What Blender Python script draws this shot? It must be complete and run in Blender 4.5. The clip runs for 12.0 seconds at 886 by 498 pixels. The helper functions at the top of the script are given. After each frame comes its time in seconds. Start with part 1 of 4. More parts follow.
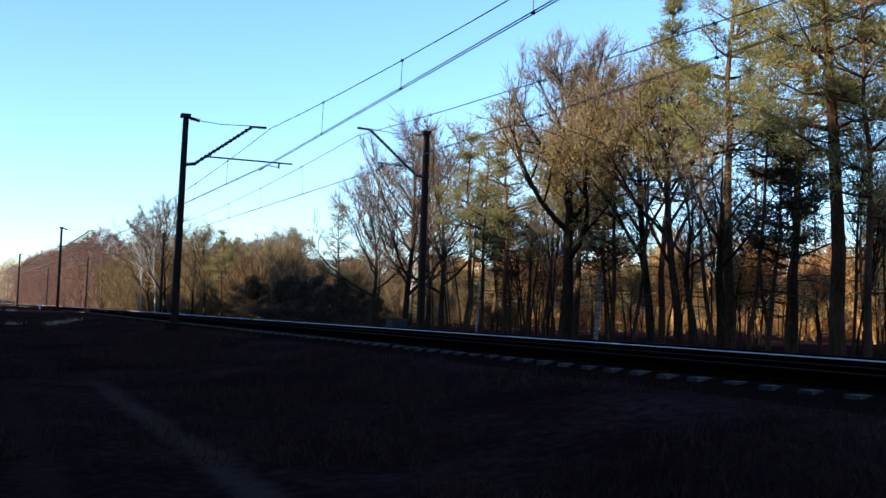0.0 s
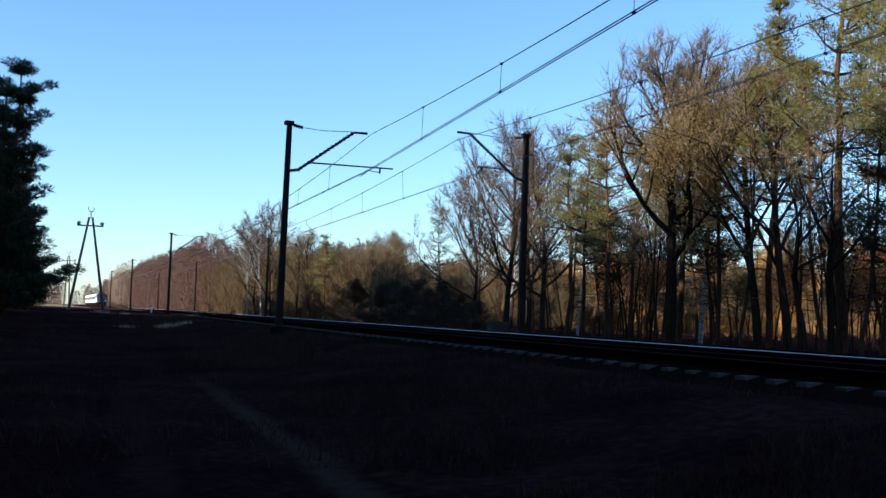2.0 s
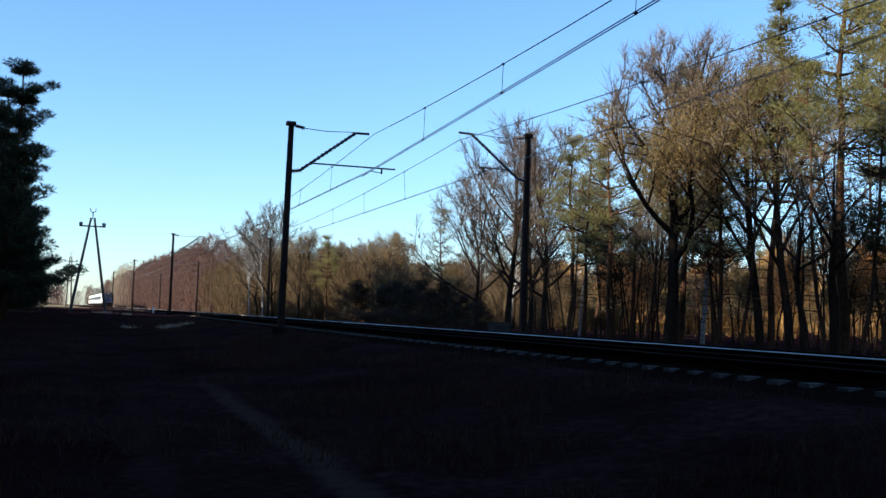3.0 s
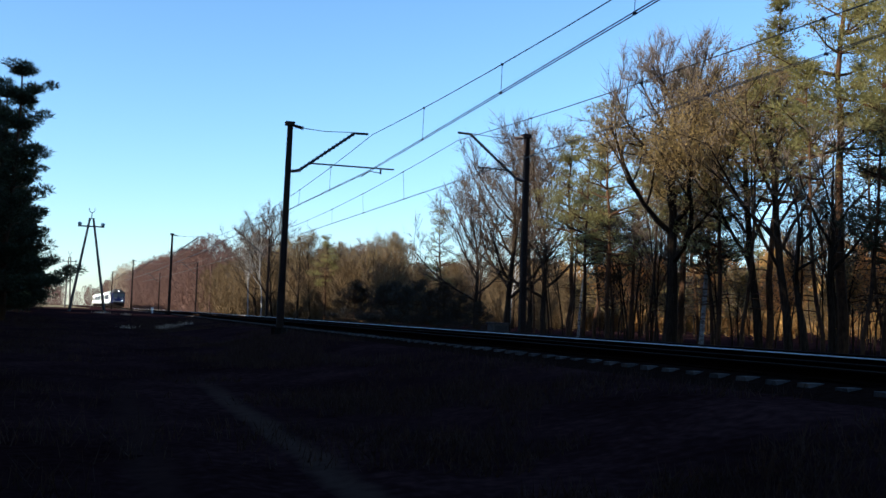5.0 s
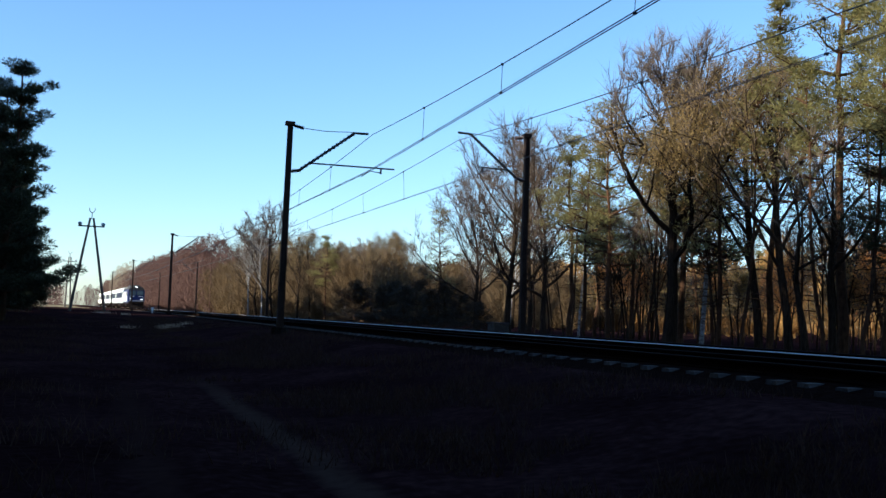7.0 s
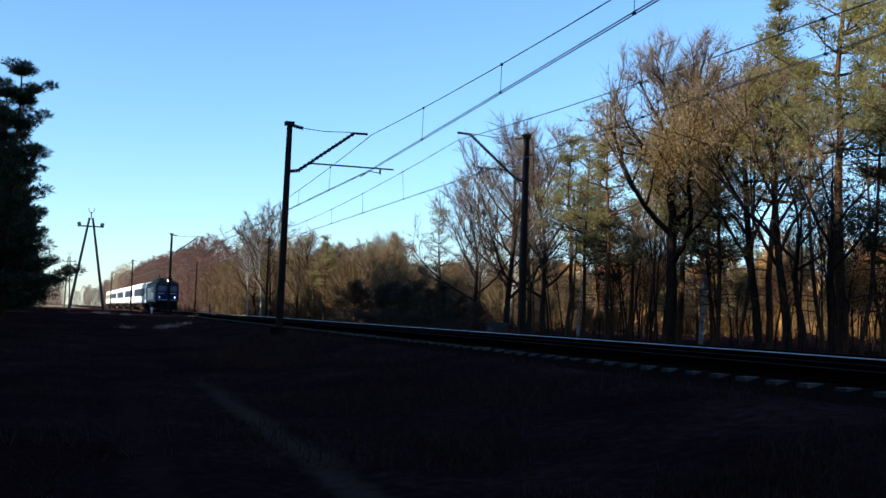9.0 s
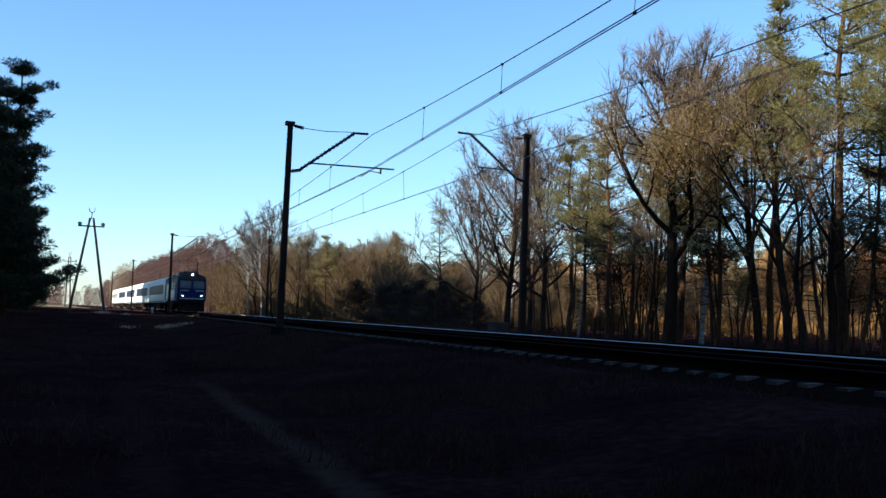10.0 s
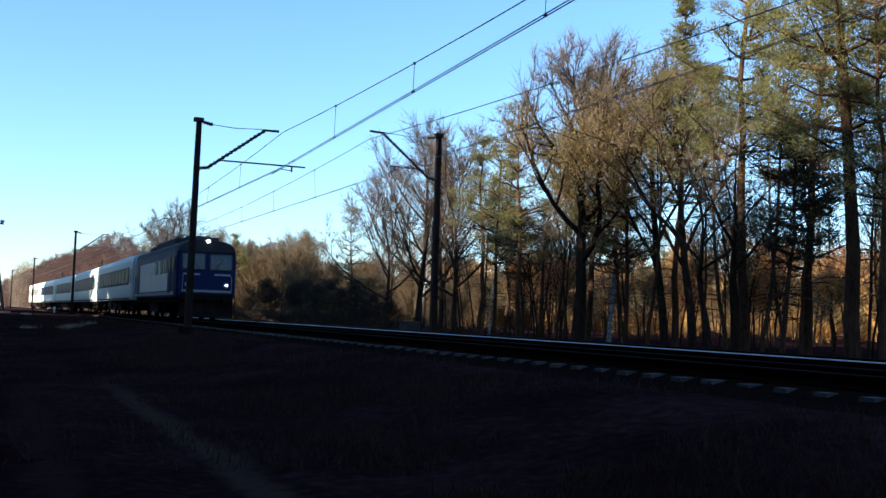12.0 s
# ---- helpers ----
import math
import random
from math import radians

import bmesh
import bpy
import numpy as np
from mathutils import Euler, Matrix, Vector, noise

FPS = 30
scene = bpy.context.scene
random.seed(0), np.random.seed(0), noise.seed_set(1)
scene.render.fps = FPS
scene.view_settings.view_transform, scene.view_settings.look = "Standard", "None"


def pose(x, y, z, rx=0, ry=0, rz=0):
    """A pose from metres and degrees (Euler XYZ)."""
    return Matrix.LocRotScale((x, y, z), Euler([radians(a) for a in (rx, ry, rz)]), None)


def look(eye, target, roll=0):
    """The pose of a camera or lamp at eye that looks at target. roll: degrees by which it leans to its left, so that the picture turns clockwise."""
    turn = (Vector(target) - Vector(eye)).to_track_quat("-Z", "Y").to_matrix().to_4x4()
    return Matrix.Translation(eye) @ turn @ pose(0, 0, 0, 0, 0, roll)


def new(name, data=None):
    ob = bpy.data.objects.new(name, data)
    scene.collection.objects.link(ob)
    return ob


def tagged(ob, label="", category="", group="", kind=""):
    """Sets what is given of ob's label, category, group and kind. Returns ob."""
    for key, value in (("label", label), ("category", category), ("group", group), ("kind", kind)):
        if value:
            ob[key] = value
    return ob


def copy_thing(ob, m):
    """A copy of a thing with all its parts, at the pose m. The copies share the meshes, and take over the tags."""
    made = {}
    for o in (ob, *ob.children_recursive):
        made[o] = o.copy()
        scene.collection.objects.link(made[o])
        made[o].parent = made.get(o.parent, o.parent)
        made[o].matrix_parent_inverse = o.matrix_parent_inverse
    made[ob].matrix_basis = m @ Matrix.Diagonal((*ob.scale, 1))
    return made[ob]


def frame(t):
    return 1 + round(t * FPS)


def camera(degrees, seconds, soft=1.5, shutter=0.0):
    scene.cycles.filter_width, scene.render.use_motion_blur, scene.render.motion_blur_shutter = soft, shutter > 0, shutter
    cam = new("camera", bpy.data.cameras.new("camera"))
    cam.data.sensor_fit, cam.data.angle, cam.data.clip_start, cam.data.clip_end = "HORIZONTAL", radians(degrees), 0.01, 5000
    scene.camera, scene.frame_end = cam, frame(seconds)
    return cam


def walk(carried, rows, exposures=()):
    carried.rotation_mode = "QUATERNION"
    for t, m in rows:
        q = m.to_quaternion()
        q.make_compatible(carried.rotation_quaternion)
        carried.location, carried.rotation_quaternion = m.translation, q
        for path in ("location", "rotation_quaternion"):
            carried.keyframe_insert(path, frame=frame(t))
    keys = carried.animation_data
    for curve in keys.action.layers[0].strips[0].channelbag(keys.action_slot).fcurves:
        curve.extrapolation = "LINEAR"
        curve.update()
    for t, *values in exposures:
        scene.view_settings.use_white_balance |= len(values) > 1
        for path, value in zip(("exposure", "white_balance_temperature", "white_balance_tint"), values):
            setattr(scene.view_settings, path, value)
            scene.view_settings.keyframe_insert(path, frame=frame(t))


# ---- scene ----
# ---------------------------------------------------------------- camera
# z = 0 is the top of the rails, +y runs along the near track away from the eye
cam = camera(46.0, 12.0, soft=1.5)
EYE = (0.0, 0.0, 0.48)
PANS = [  # seconds, degrees right of the track, degrees up, lean
    (0.0, 23.993, 3.649, 1.856), (0.5, 23.631, 3.649, 1.862), (1.0, 20.338, 3.678, 1.822),
    (1.5, 18.114, 3.652, 1.871), (2.0, 18.480, 3.660, 1.890), (2.5, 18.371, 3.675, 1.880),
    (3.0, 18.382, 3.685, 1.885), (5.0, 18.437, 3.693, 1.880), (5.5, 18.430, 3.690, 1.882),
    (6.0, 18.400, 3.690, 1.890), (6.5, 18.393, 3.688, 1.890), (7.0, 18.427, 3.687, 1.887),
    (9.0, 18.465, 3.695, 1.890), (9.5, 18.519, 3.694, 1.880), (10.0, 18.434, 3.686, 1.885),
    (10.5, 18.574, 3.693, 1.870), (11.0, 19.045, 3.740, 1.870), (11.5, 20.550, 3.753, 1.811),
    (12.0, 23.294, 3.784, 1.759),
]


def aim(right, up):
    a, e = radians(right), radians(up)
    return (EYE[0] + math.sin(a) * math.cos(e), EYE[1] + math.cos(a) * math.cos(e), EYE[2] + math.sin(e))


EXPO, TINT = 0.66, 6
walk(cam, [(t, look(EYE, aim(a, e), r)) for t, a, e, r in PANS],
     exposures=[(t, EXPO + e, k, TINT) for t, e, k in ((0.0, 0.35, 5550), (0.7, 0.33, 5550), (1.4, 0.0, 5350), (2.5, -0.04, 5400), (10.8, -0.04, 5400), (11.5, 0.0, 5400), (12.0, 0.2, 5400))])

# ---------------------------------------------------------------- light
SUN_AZ, SUN_EL = radians(-97), radians(20)   # azimuth from +y towards +x
world = bpy.data.worlds.new("sky")
scene.world = world
world.use_nodes = True
wn = world.node_tree.nodes
sky = wn.new("ShaderNodeTexSky")
sky.sky_type, sky.sun_disc = "NISHITA", False
sky.sun_elevation, sky.sun_rotation = SUN_EL, SUN_AZ % (2 * math.pi)
sky.air_density, sky.dust_density, sky.ozone_density = 1.0, 0.35, 3.0
wn["Background"].inputs["Strength"].default_value = 0.15
world.node_tree.links.new(sky.outputs[0], wn["Background"].inputs[0])
sun = new("sun", bpy.data.lights.new("sun", "SUN"))
sun.data.energy, sun.data.angle, sun.data.color = 9.0, radians(0.5), (1.0, 0.82, 0.60)
sun_dir = Vector((math.sin(SUN_AZ) * math.cos(SUN_EL), math.cos(SUN_AZ) * math.cos(SUN_EL), math.sin(SUN_EL)))
sun.matrix_basis = look(sun_dir * 100, (0, 0, 0))

# ---------------------------------------------------------------- materials


def material(name, c1, c2, scale=4.0, rough=0.85, metal=0.0, bump=0.0, fine=6.0, stretch=(1, 1, 1), spec=0.5, vary=0.0, islands=0.0, c3=None, patch=0.35, world_space=False):
    """Two colours mixed by coarse and fine noise, with bump; vary: brightness by object, islands: by loose piece."""
    m = bpy.data.materials.new(name)
    m.use_nodes = True
    n, l = m.node_tree.nodes, m.node_tree.links
    b = n["Principled BSDF"]
    geo = n.new("ShaderNodeNewGeometry")
    tc = n.new("ShaderNodeTexCoord")
    mp = n.new("ShaderNodeMapping")
    mp.inputs["Scale"].default_value = stretch
    l.new(geo.outputs["Position"] if world_space else tc.outputs["Object"], mp.inputs[0])
    big, small = n.new("ShaderNodeTexNoise"), n.new("ShaderNodeTexNoise")
    big.inputs["Scale"].default_value, big.inputs["Detail"].default_value = scale, 4
    small.inputs["Scale"].default_value, small.inputs["Detail"].default_value = scale * fine, 3
    l.new(mp.outputs[0], big.inputs["Vector"])
    l.new(mp.outputs[0], small.inputs["Vector"])
    add = n.new("ShaderNodeMath")
    add.operation = "MULTIPLY_ADD"
    add.inputs[1].default_value = 0.5
    half = n.new("ShaderNodeMath")
    half.operation = "MULTIPLY"
    half.inputs[1].default_value = 0.5
    l.new(small.outputs[0], half.inputs[0])
    l.new(big.outputs[0], add.inputs[0])
    l.new(half.outputs[0], add.inputs[2])
    ramp = n.new("ShaderNodeValToRGB")
    ramp.color_ramp.elements[0].position, ramp.color_ramp.elements[1].position = 0.5 - patch / 2, 0.5 + patch / 2
    ramp.color_ramp.elements[0].color, ramp.color_ramp.elements[1].color = (*c1, 1), (*c2, 1)
    if c3:
        e = ramp.color_ramp.elements.new(0.5)
        e.color = (*c3, 1)
    l.new(add.outputs[0], ramp.inputs[0])
    out = ramp.outputs[0]
    if vary or islands:
        hsv = n.new("ShaderNodeHueSaturation")
        src = geo.outputs["Random Per Island"]
        if not islands:
            src = n.new("ShaderNodeObjectInfo").outputs["Random"]
        rng = n.new("ShaderNodeMapRange")
        k = vary or islands
        rng.inputs["To Min"].default_value, rng.inputs["To Max"].default_value = 1 - k, 1 + k
        l.new(src, rng.inputs["Value"])
        l.new(rng.outputs[0], hsv.inputs["Value"])
        l.new(out, hsv.inputs["Color"])
        out = hsv.outputs[0]
    l.new(out, b.inputs["Base Color"])
    b.inputs["Roughness"].default_value, b.inputs["Metallic"].default_value = rough, metal
    b.inputs["Specular IOR Level"].default_value = spec
    if bump:
        bp = n.new("ShaderNodeBump")
        bp.inputs["Strength"].default_value, bp.inputs["Distance"].default_value = 0.7, bump
        l.new(add.outputs[0], bp.inputs["Height"])
        l.new(bp.outputs[0], b.inputs["Normal"])
    return m


def leafy(name, c1, c2, islands=0.3, through_light=0.35, rough=0.6):
    """Leaf or needle: diffuse with some light passing through."""
    m = material(name, c1, c2, 0.6, rough, islands=islands, spec=0.2)
    n, l = m.node_tree.nodes, m.node_tree.links
    tr = n.new("ShaderNodeBsdfTranslucent")
    tr.inputs[0].default_value = (*[min(1, 1.3 * a) for a in c2], 1)
    mix = n.new("ShaderNodeMixShader")
    mix.inputs[0].default_value = through_light
    l.new(n["Principled BSDF"].outputs[0], mix.inputs[1])
    l.new(tr.outputs[0], mix.inputs[2])
    l.new(mix.outputs[0], n["Material Output"].inputs[0])
    return m


def glow(name, colour, strength):
    m = bpy.data.materials.new(name)
    m.use_nodes = True
    b = m.node_tree.nodes["Principled BSDF"]
    b.inputs["Emission Color"].default_value, b.inputs["Emission Strength"].default_value = (*colour, 1), strength
    return m


# soil tones set below real soil, deepening the wood's shade by colour
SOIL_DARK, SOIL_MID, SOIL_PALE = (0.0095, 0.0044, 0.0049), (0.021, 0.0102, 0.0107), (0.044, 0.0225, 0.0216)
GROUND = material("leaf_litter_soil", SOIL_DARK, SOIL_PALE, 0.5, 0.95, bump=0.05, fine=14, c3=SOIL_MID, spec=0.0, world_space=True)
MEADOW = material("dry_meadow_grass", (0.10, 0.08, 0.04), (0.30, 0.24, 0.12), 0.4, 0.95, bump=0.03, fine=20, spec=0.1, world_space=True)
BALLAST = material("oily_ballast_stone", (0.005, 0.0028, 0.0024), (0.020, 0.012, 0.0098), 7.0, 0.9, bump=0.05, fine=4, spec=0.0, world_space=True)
SLEEPER = material("weathered_concrete_sleeper", (0.03, 0.027, 0.025), (0.125, 0.112, 0.103), 3.0, 0.9, bump=0.006, fine=10, vary=0.25, spec=0.2)
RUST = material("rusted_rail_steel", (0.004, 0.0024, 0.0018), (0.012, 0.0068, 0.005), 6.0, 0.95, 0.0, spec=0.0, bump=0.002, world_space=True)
# rail heads: a bright copy paints the sky glint, a dark copy lacks it
GLINT = material("polished_rail_head", (0.62, 0.62, 0.63), (0.82, 0.82, 0.83), 9.0, 0.5, 0.8, fine=12, world_space=True)
GLINTLESS = material("dull_rail_head", (0.008, 0.006, 0.005), (0.022, 0.017, 0.015), 9.0, 0.9, 0.0, fine=12, spec=0.05, world_space=True)
MASTM = material("old_dark_mast_paint", (0.012, 0.008, 0.0065), (0.042, 0.026, 0.019), 2.5, 0.85, 0.0, spec=0.15, bump=0.004, fine=9, stretch=(1, 1, 0.3))
ARMM = material("galvanised_arm_steel", (0.02, 0.019, 0.019), (0.05, 0.047, 0.045), 5.0, 0.7, 0.2)
PORCELAIN = material("brown_porcelain", (0.05, 0.022, 0.015), (0.08, 0.035, 0.02), 8.0, 0.3)
WIREM = material("tarnished_copper_wire", (0.035, 0.033, 0.033), (0.06, 0.055, 0.052), 3.0, 0.55, 0.5)
BARK_OAK = material("grey_brown_oak_bark", (0.010, 0.007, 0.005), (0.050, 0.034, 0.022), 2.2, 0.95, bump=0.03, fine=8, stretch=(1, 1, 0.25), vary=0.2, spec=0.05)
BARK_TWIG = material("brown_twig_bark", (0.05, 0.038, 0.03), (0.15, 0.115, 0.085), 1.5, 0.9, vary=0.2, spec=0.2)
BARK_PINE = material("orange_pine_bark", (0.014, 0.009, 0.006), (0.10, 0.052, 0.027), 2.0, 0.95, bump=0.03, fine=7, stretch=(1, 1, 0.35), vary=0.2, spec=0.1)
BARK_BIRCH = material("white_birch_bark", (0.05, 0.045, 0.04), (0.42, 0.40, 0.37), 3.0, 0.8, bump=0.004, fine=5, stretch=(1, 1, 2.6), vary=0.12, patch=0.2)
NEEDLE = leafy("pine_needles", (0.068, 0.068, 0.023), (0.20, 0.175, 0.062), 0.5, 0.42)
# spruce needles; on pines this dark copy carries their shade as colour
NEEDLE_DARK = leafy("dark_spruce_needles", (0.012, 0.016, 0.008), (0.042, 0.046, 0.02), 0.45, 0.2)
# near-black needles: the shade at the forest foot is put into the colour
NEEDLE_SHADOW = leafy("blackish_evergreen_needles", (0.014, 0.011, 0.007), (0.042, 0.031, 0.018), 0.5, 0.15)
OAKLEAF = leafy("withered_oak_leaves", (0.125, 0.090, 0.034), (0.25, 0.175, 0.066), 0.45, 0.4)
BEECH = leafy("orange_beech_leaves", (0.26, 0.11, 0.03), (0.48, 0.23, 0.07), 0.4, 0.45)
HAZETWIG = leafy("reddish_far_twigs", (0.080, 0.045, 0.036), (0.145, 0.083, 0.064), 0.35, 0.2, 0.9)
PALETWIG = leafy("pale_far_birch_twigs", (0.20, 0.155, 0.10), (0.34, 0.27, 0.185), 0.3, 0.25, 0.9)
OLIVETWIG = leafy("olive_scrub_twigs", (0.075, 0.050, 0.025), (0.15, 0.102, 0.052), 0.35, 0.2, 0.9)
THICKET = leafy("brown_thicket_twigs", (0.16, 0.092, 0.03), (0.40, 0.23, 0.075), 0.45, 0.3, 0.9)
# blades darkened like the soil, to deepen the shade
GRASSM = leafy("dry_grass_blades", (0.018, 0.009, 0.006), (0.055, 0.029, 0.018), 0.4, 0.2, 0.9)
# pale dry grass, brightened in colour to stand for sun flecks
FLECKGRASS = leafy("bleached_grass_blades", (0.26, 0.18, 0.12), (0.50, 0.37, 0.26), 0.3, 0.3, 0.8)
BLUE = material("blue_coach_enamel", (0.004, 0.009, 0.055), (0.007, 0.015, 0.08), 1.2, 0.5, fine=12, spec=0.15)
LIGHTGREY = material("light_grey_enamel", (0.62, 0.61, 0.54), (0.80, 0.79, 0.71), 1.5, 0.42, fine=10, stretch=(1, 1, 0.4))
COACHGREY = material("grey_green_coach_enamel", (0.50, 0.55, 0.49), (0.66, 0.71, 0.64), 1.5, 0.45, fine=10, stretch=(1, 1, 0.4))
CREAM = material("cream_white_enamel", (0.62, 0.58, 0.48), (0.78, 0.74, 0.64), 1.5, 0.45, fine=10, stretch=(1, 1, 0.4))
ROOFM = material("sooty_roof_paint", (0.012, 0.011, 0.011), (0.034, 0.031, 0.029), 1.3, 0.8, fine=8)
ROOFG = material("grey_coach_roof", (0.56, 0.62, 0.55), (0.72, 0.78, 0.70), 1.0, 0.6, fine=8)
UNDER = material("brake_dust_underframe", (0.006, 0.0045, 0.004), (0.02, 0.015, 0.012), 2.5, 0.9, fine=6, spec=0.05)
WINGLASS = material("dark_window_glass", (0.012, 0.016, 0.02), (0.02, 0.025, 0.03), 1.0, 0.3, spec=0.01)
STRIPE = material("silver_stripe", (0.22, 0.225, 0.235), (0.34, 0.345, 0.35), 3.0, 0.5)
RUBBER = material("black_gangway_rubber", (0.012, 0.012, 0.013), (0.03, 0.03, 0.03), 5.0, 0.8)
# windscreen base colour paled to paint in the sky's reflection
CABGLASS = material("hazy_cab_glass", (0.03, 0.042, 0.055), (0.055, 0.072, 0.09), 1.5, 0.25, fine=6)
LAMP = glow("lit_headlamp", (1.0, 0.97, 0.92), 9.0)
WHITEPOST = material("white_painted_concrete", (0.5, 0.5, 0.48), (0.75, 0.74, 0.7), 6.0, 0.8, bump=0.003)
WOODPOLE = material("grey_wooden_pole", (0.05, 0.04, 0.032), (0.13, 0.105, 0.085), 3.0, 0.9, bump=0.006, stretch=(1, 1, 0.15))
INSUL = material("pale_glass_insulator", (0.32, 0.36, 0.35), (0.5, 0.54, 0.53), 6.0, 0.2)

# ---------------------------------------------------------------- mesh helpers


class Geo:
    """Collects vertices and faces for one mesh."""

    def __init__(self):
        self.v, self.f, self.n = [], [], 0

    def add(self, verts, faces):
        verts, faces = np.asarray(verts, float), np.asarray(faces, int)
        self.v.append(verts)
        self.f.extend((faces + self.n).tolist())
        self.n += len(verts)

    def box(self, x0, x1, y0, y1, z0, z1):
        v = [(x, y, z) for z in (z0, z1) for y in (y0, y1) for x in (x0, x1)]
        self.add(v, [(0, 2, 3, 1), (4, 5, 7, 6), (0, 1, 5, 4), (2, 6, 7, 3), (0, 4, 6, 2), (1, 3, 7, 5)])

    def tube(self, pts, radii, sides=6, cap=True):
        pts = np.asarray(pts, float)
        radii = np.broadcast_to(np.asarray(radii, float), (len(pts),))
        tang = np.gradient(pts, axis=0)
        tang /= np.linalg.norm(tang, axis=1)[:, None] + 1e-9
        ref = np.array([1.0, 0, 0]) if abs(tang[0][0]) < 0.8 else np.array([0, 1.0, 0])
        u = np.cross(tang, ref)
        u /= np.linalg.norm(u, axis=1)[:, None] + 1e-9
        w = np.cross(tang, u)
        a = np.linspace(0, 2 * np.pi, sides, endpoint=False)
        ring = pts[:, None] + radii[:, None, None] * (np.cos(a)[None, :, None] * u[:, None] + np.sin(a)[None, :, None] * w[:, None])
        k = len(pts)
        i = np.arange(sides)
        faces = []
        for s in range(k - 1):
            faces.append(np.stack([s * sides + i, s * sides + (i + 1) % sides, (s + 1) * sides + (i + 1) % sides, (s + 1) * sides + i], 1))
        self.add(ring.reshape(-1, 3), np.concatenate(faces))
        if cap:
            self.f.append([self.n - k * sides + j for j in range(sides)][::-1])
            self.f.append([self.n - sides + j for j in range(sides)])

    def slivers(self, centres, ways, length, width, rng):
        """Thin triangles from the centres along ways: needles, twigs, blades."""
        c, d = np.asarray(centres, float), np.asarray(ways, float)
        d = d / (np.linalg.norm(d, axis=1)[:, None] + 1e-9)
        side = np.cross(d, rng.normal(size=d.shape))
        side /= np.linalg.norm(side, axis=1)[:, None] + 1e-9
        length = np.broadcast_to(length, (len(c),))[:, None]
        v = np.stack([c - side * width / 2, c + side * width / 2, c + d * length], 1).reshape(-1, 3)
        self.add(v, np.arange(len(v)).reshape(-1, 3))

    def leaves(self, centres, size, rng):
        """Small folded quads turned every way."""
        c = np.asarray(centres, float)
        a = rng.normal(size=c.shape)
        a /= np.linalg.norm(a, axis=1)[:, None]
        b = np.cross(a, rng.normal(size=c.shape))
        b /= np.linalg.norm(b, axis=1)[:, None]
        s = size * rng.uniform(0.6, 1.3, (len(c), 1))
        v = np.stack([c, c + a * s + b * s * 0.4, c + a * s * 1.9, c + a * s - b * s * 0.4], 1).reshape(-1, 3)
        self.add(v, np.arange(len(v)).reshape(-1, 4))

    def mesh(self, name, mat, smooth=False):
        me = bpy.data.meshes.new(name)
        me.from_pydata(np.concatenate(self.v).tolist(), [], self.f)
        me.materials.append(mat)
        if smooth:
            me.polygons.foreach_set("use_smooth", [True] * len(me.polygons))
        me.update()
        return me


def part(name, geo, mat, parent=None, label="", smooth=False, bevel=0.0):
    """One mesh object from a Geo (or a ready mesh), under a thing or part."""
    me = geo if isinstance(geo, bpy.types.Mesh) else geo.mesh(name, mat, smooth)
    if bevel:
        bm = bmesh.new()
        bm.from_mesh(me)
        bmesh.ops.bevel(bm, geom=bm.edges[:], offset=bevel, segments=1, affect="EDGES")
        bm.to_mesh(me)
        bm.free()
    ob = new(name, me)
    ob.parent = parent
    return tagged(ob, label) if label else ob


def boxpart(name, dims, mat, parent=None, label="", bevel=0.01):
    g = Geo()
    g.box(*dims)
    return part(name, g, mat, parent, label, bevel=bevel)


def noise2(x, y, s, seed=0.0):
    return noise.noise((x * s + seed, y * s - seed, seed * 0.37))


# ---------------------------------------------------------------- the line of the track
X_NEAR, X_FAR = 9.45, 13.4


def bend(y):
    """How far the line has swung to the left at y."""
    if y < 90:
        return 0.0
    if y < 150:
        return -0.00025 * (y - 90) ** 2
    return -0.9 - 0.03 * (y - 150)


def ground_z(x, y):
    u = x - bend(y)
    far = min(1.0, max(0.0, (abs(y - 60) - 500) / 300))
    prof_x = [-400, -14, -6, -0.3, 0.3, 1.1, 1.8, 2.4, 4.2, 6.6, 7.4, 16.6, 17.4, 19.5, 22, 26, 400]
    prof_z = [-1.0, -1.0, -0.95, -0.98, -1.05, -0.97, -1.05, -0.97, -0.85, -0.36, -0.30, -0.30, -0.36, -0.85, -0.6, -0.5, -0.5]
    z = float(np.interp(u, prof_x, prof_z))
    if u < 7.4:   # the land climbs to the level of the line farther on
        k = float(np.interp(y, [22, 95], [0, 1]))
        z += k * k * (3 - 2 * k) * (-0.22 - z)
    rough = 0.0 if 6.9 < u < 17.1 else 1.0
    return z + rough * (0.07 * noise2(x, y, 0.35, 3.1) + 0.035 * noise2(x, y, 1.3, 8.2)) - 0.4 * far


def sheet(name, xs, ys, mat, lift=0.0):
    g = Geo()
    v = [(x, y, ground_z(x, y) + lift) for y in ys for x in (xs(y) if callable(xs) else xs)]
    nx = len(xs(ys[0]) if callable(xs) else xs)
    f = [(j * nx + i, j * nx + i + 1, (j + 1) * nx + i + 1, (j + 1) * nx + i) for j in range(len(ys) - 1) for i in range(nx - 1)]
    g.add(v, f)
    return part(name, g, mat, smooth=True)


OFFS = [-3000, -800, -250, -100, -50, -30, -20, -14] + list(np.arange(-11, 7.0, 0.45)) + [7.0, 7.4, 8.5, 11.5, 15, 16.6, 17.0, 17.4] + list(np.arange(18, 30, 0.9)) + [34, 40, 50, 70, 110, 250, 800, 3000]
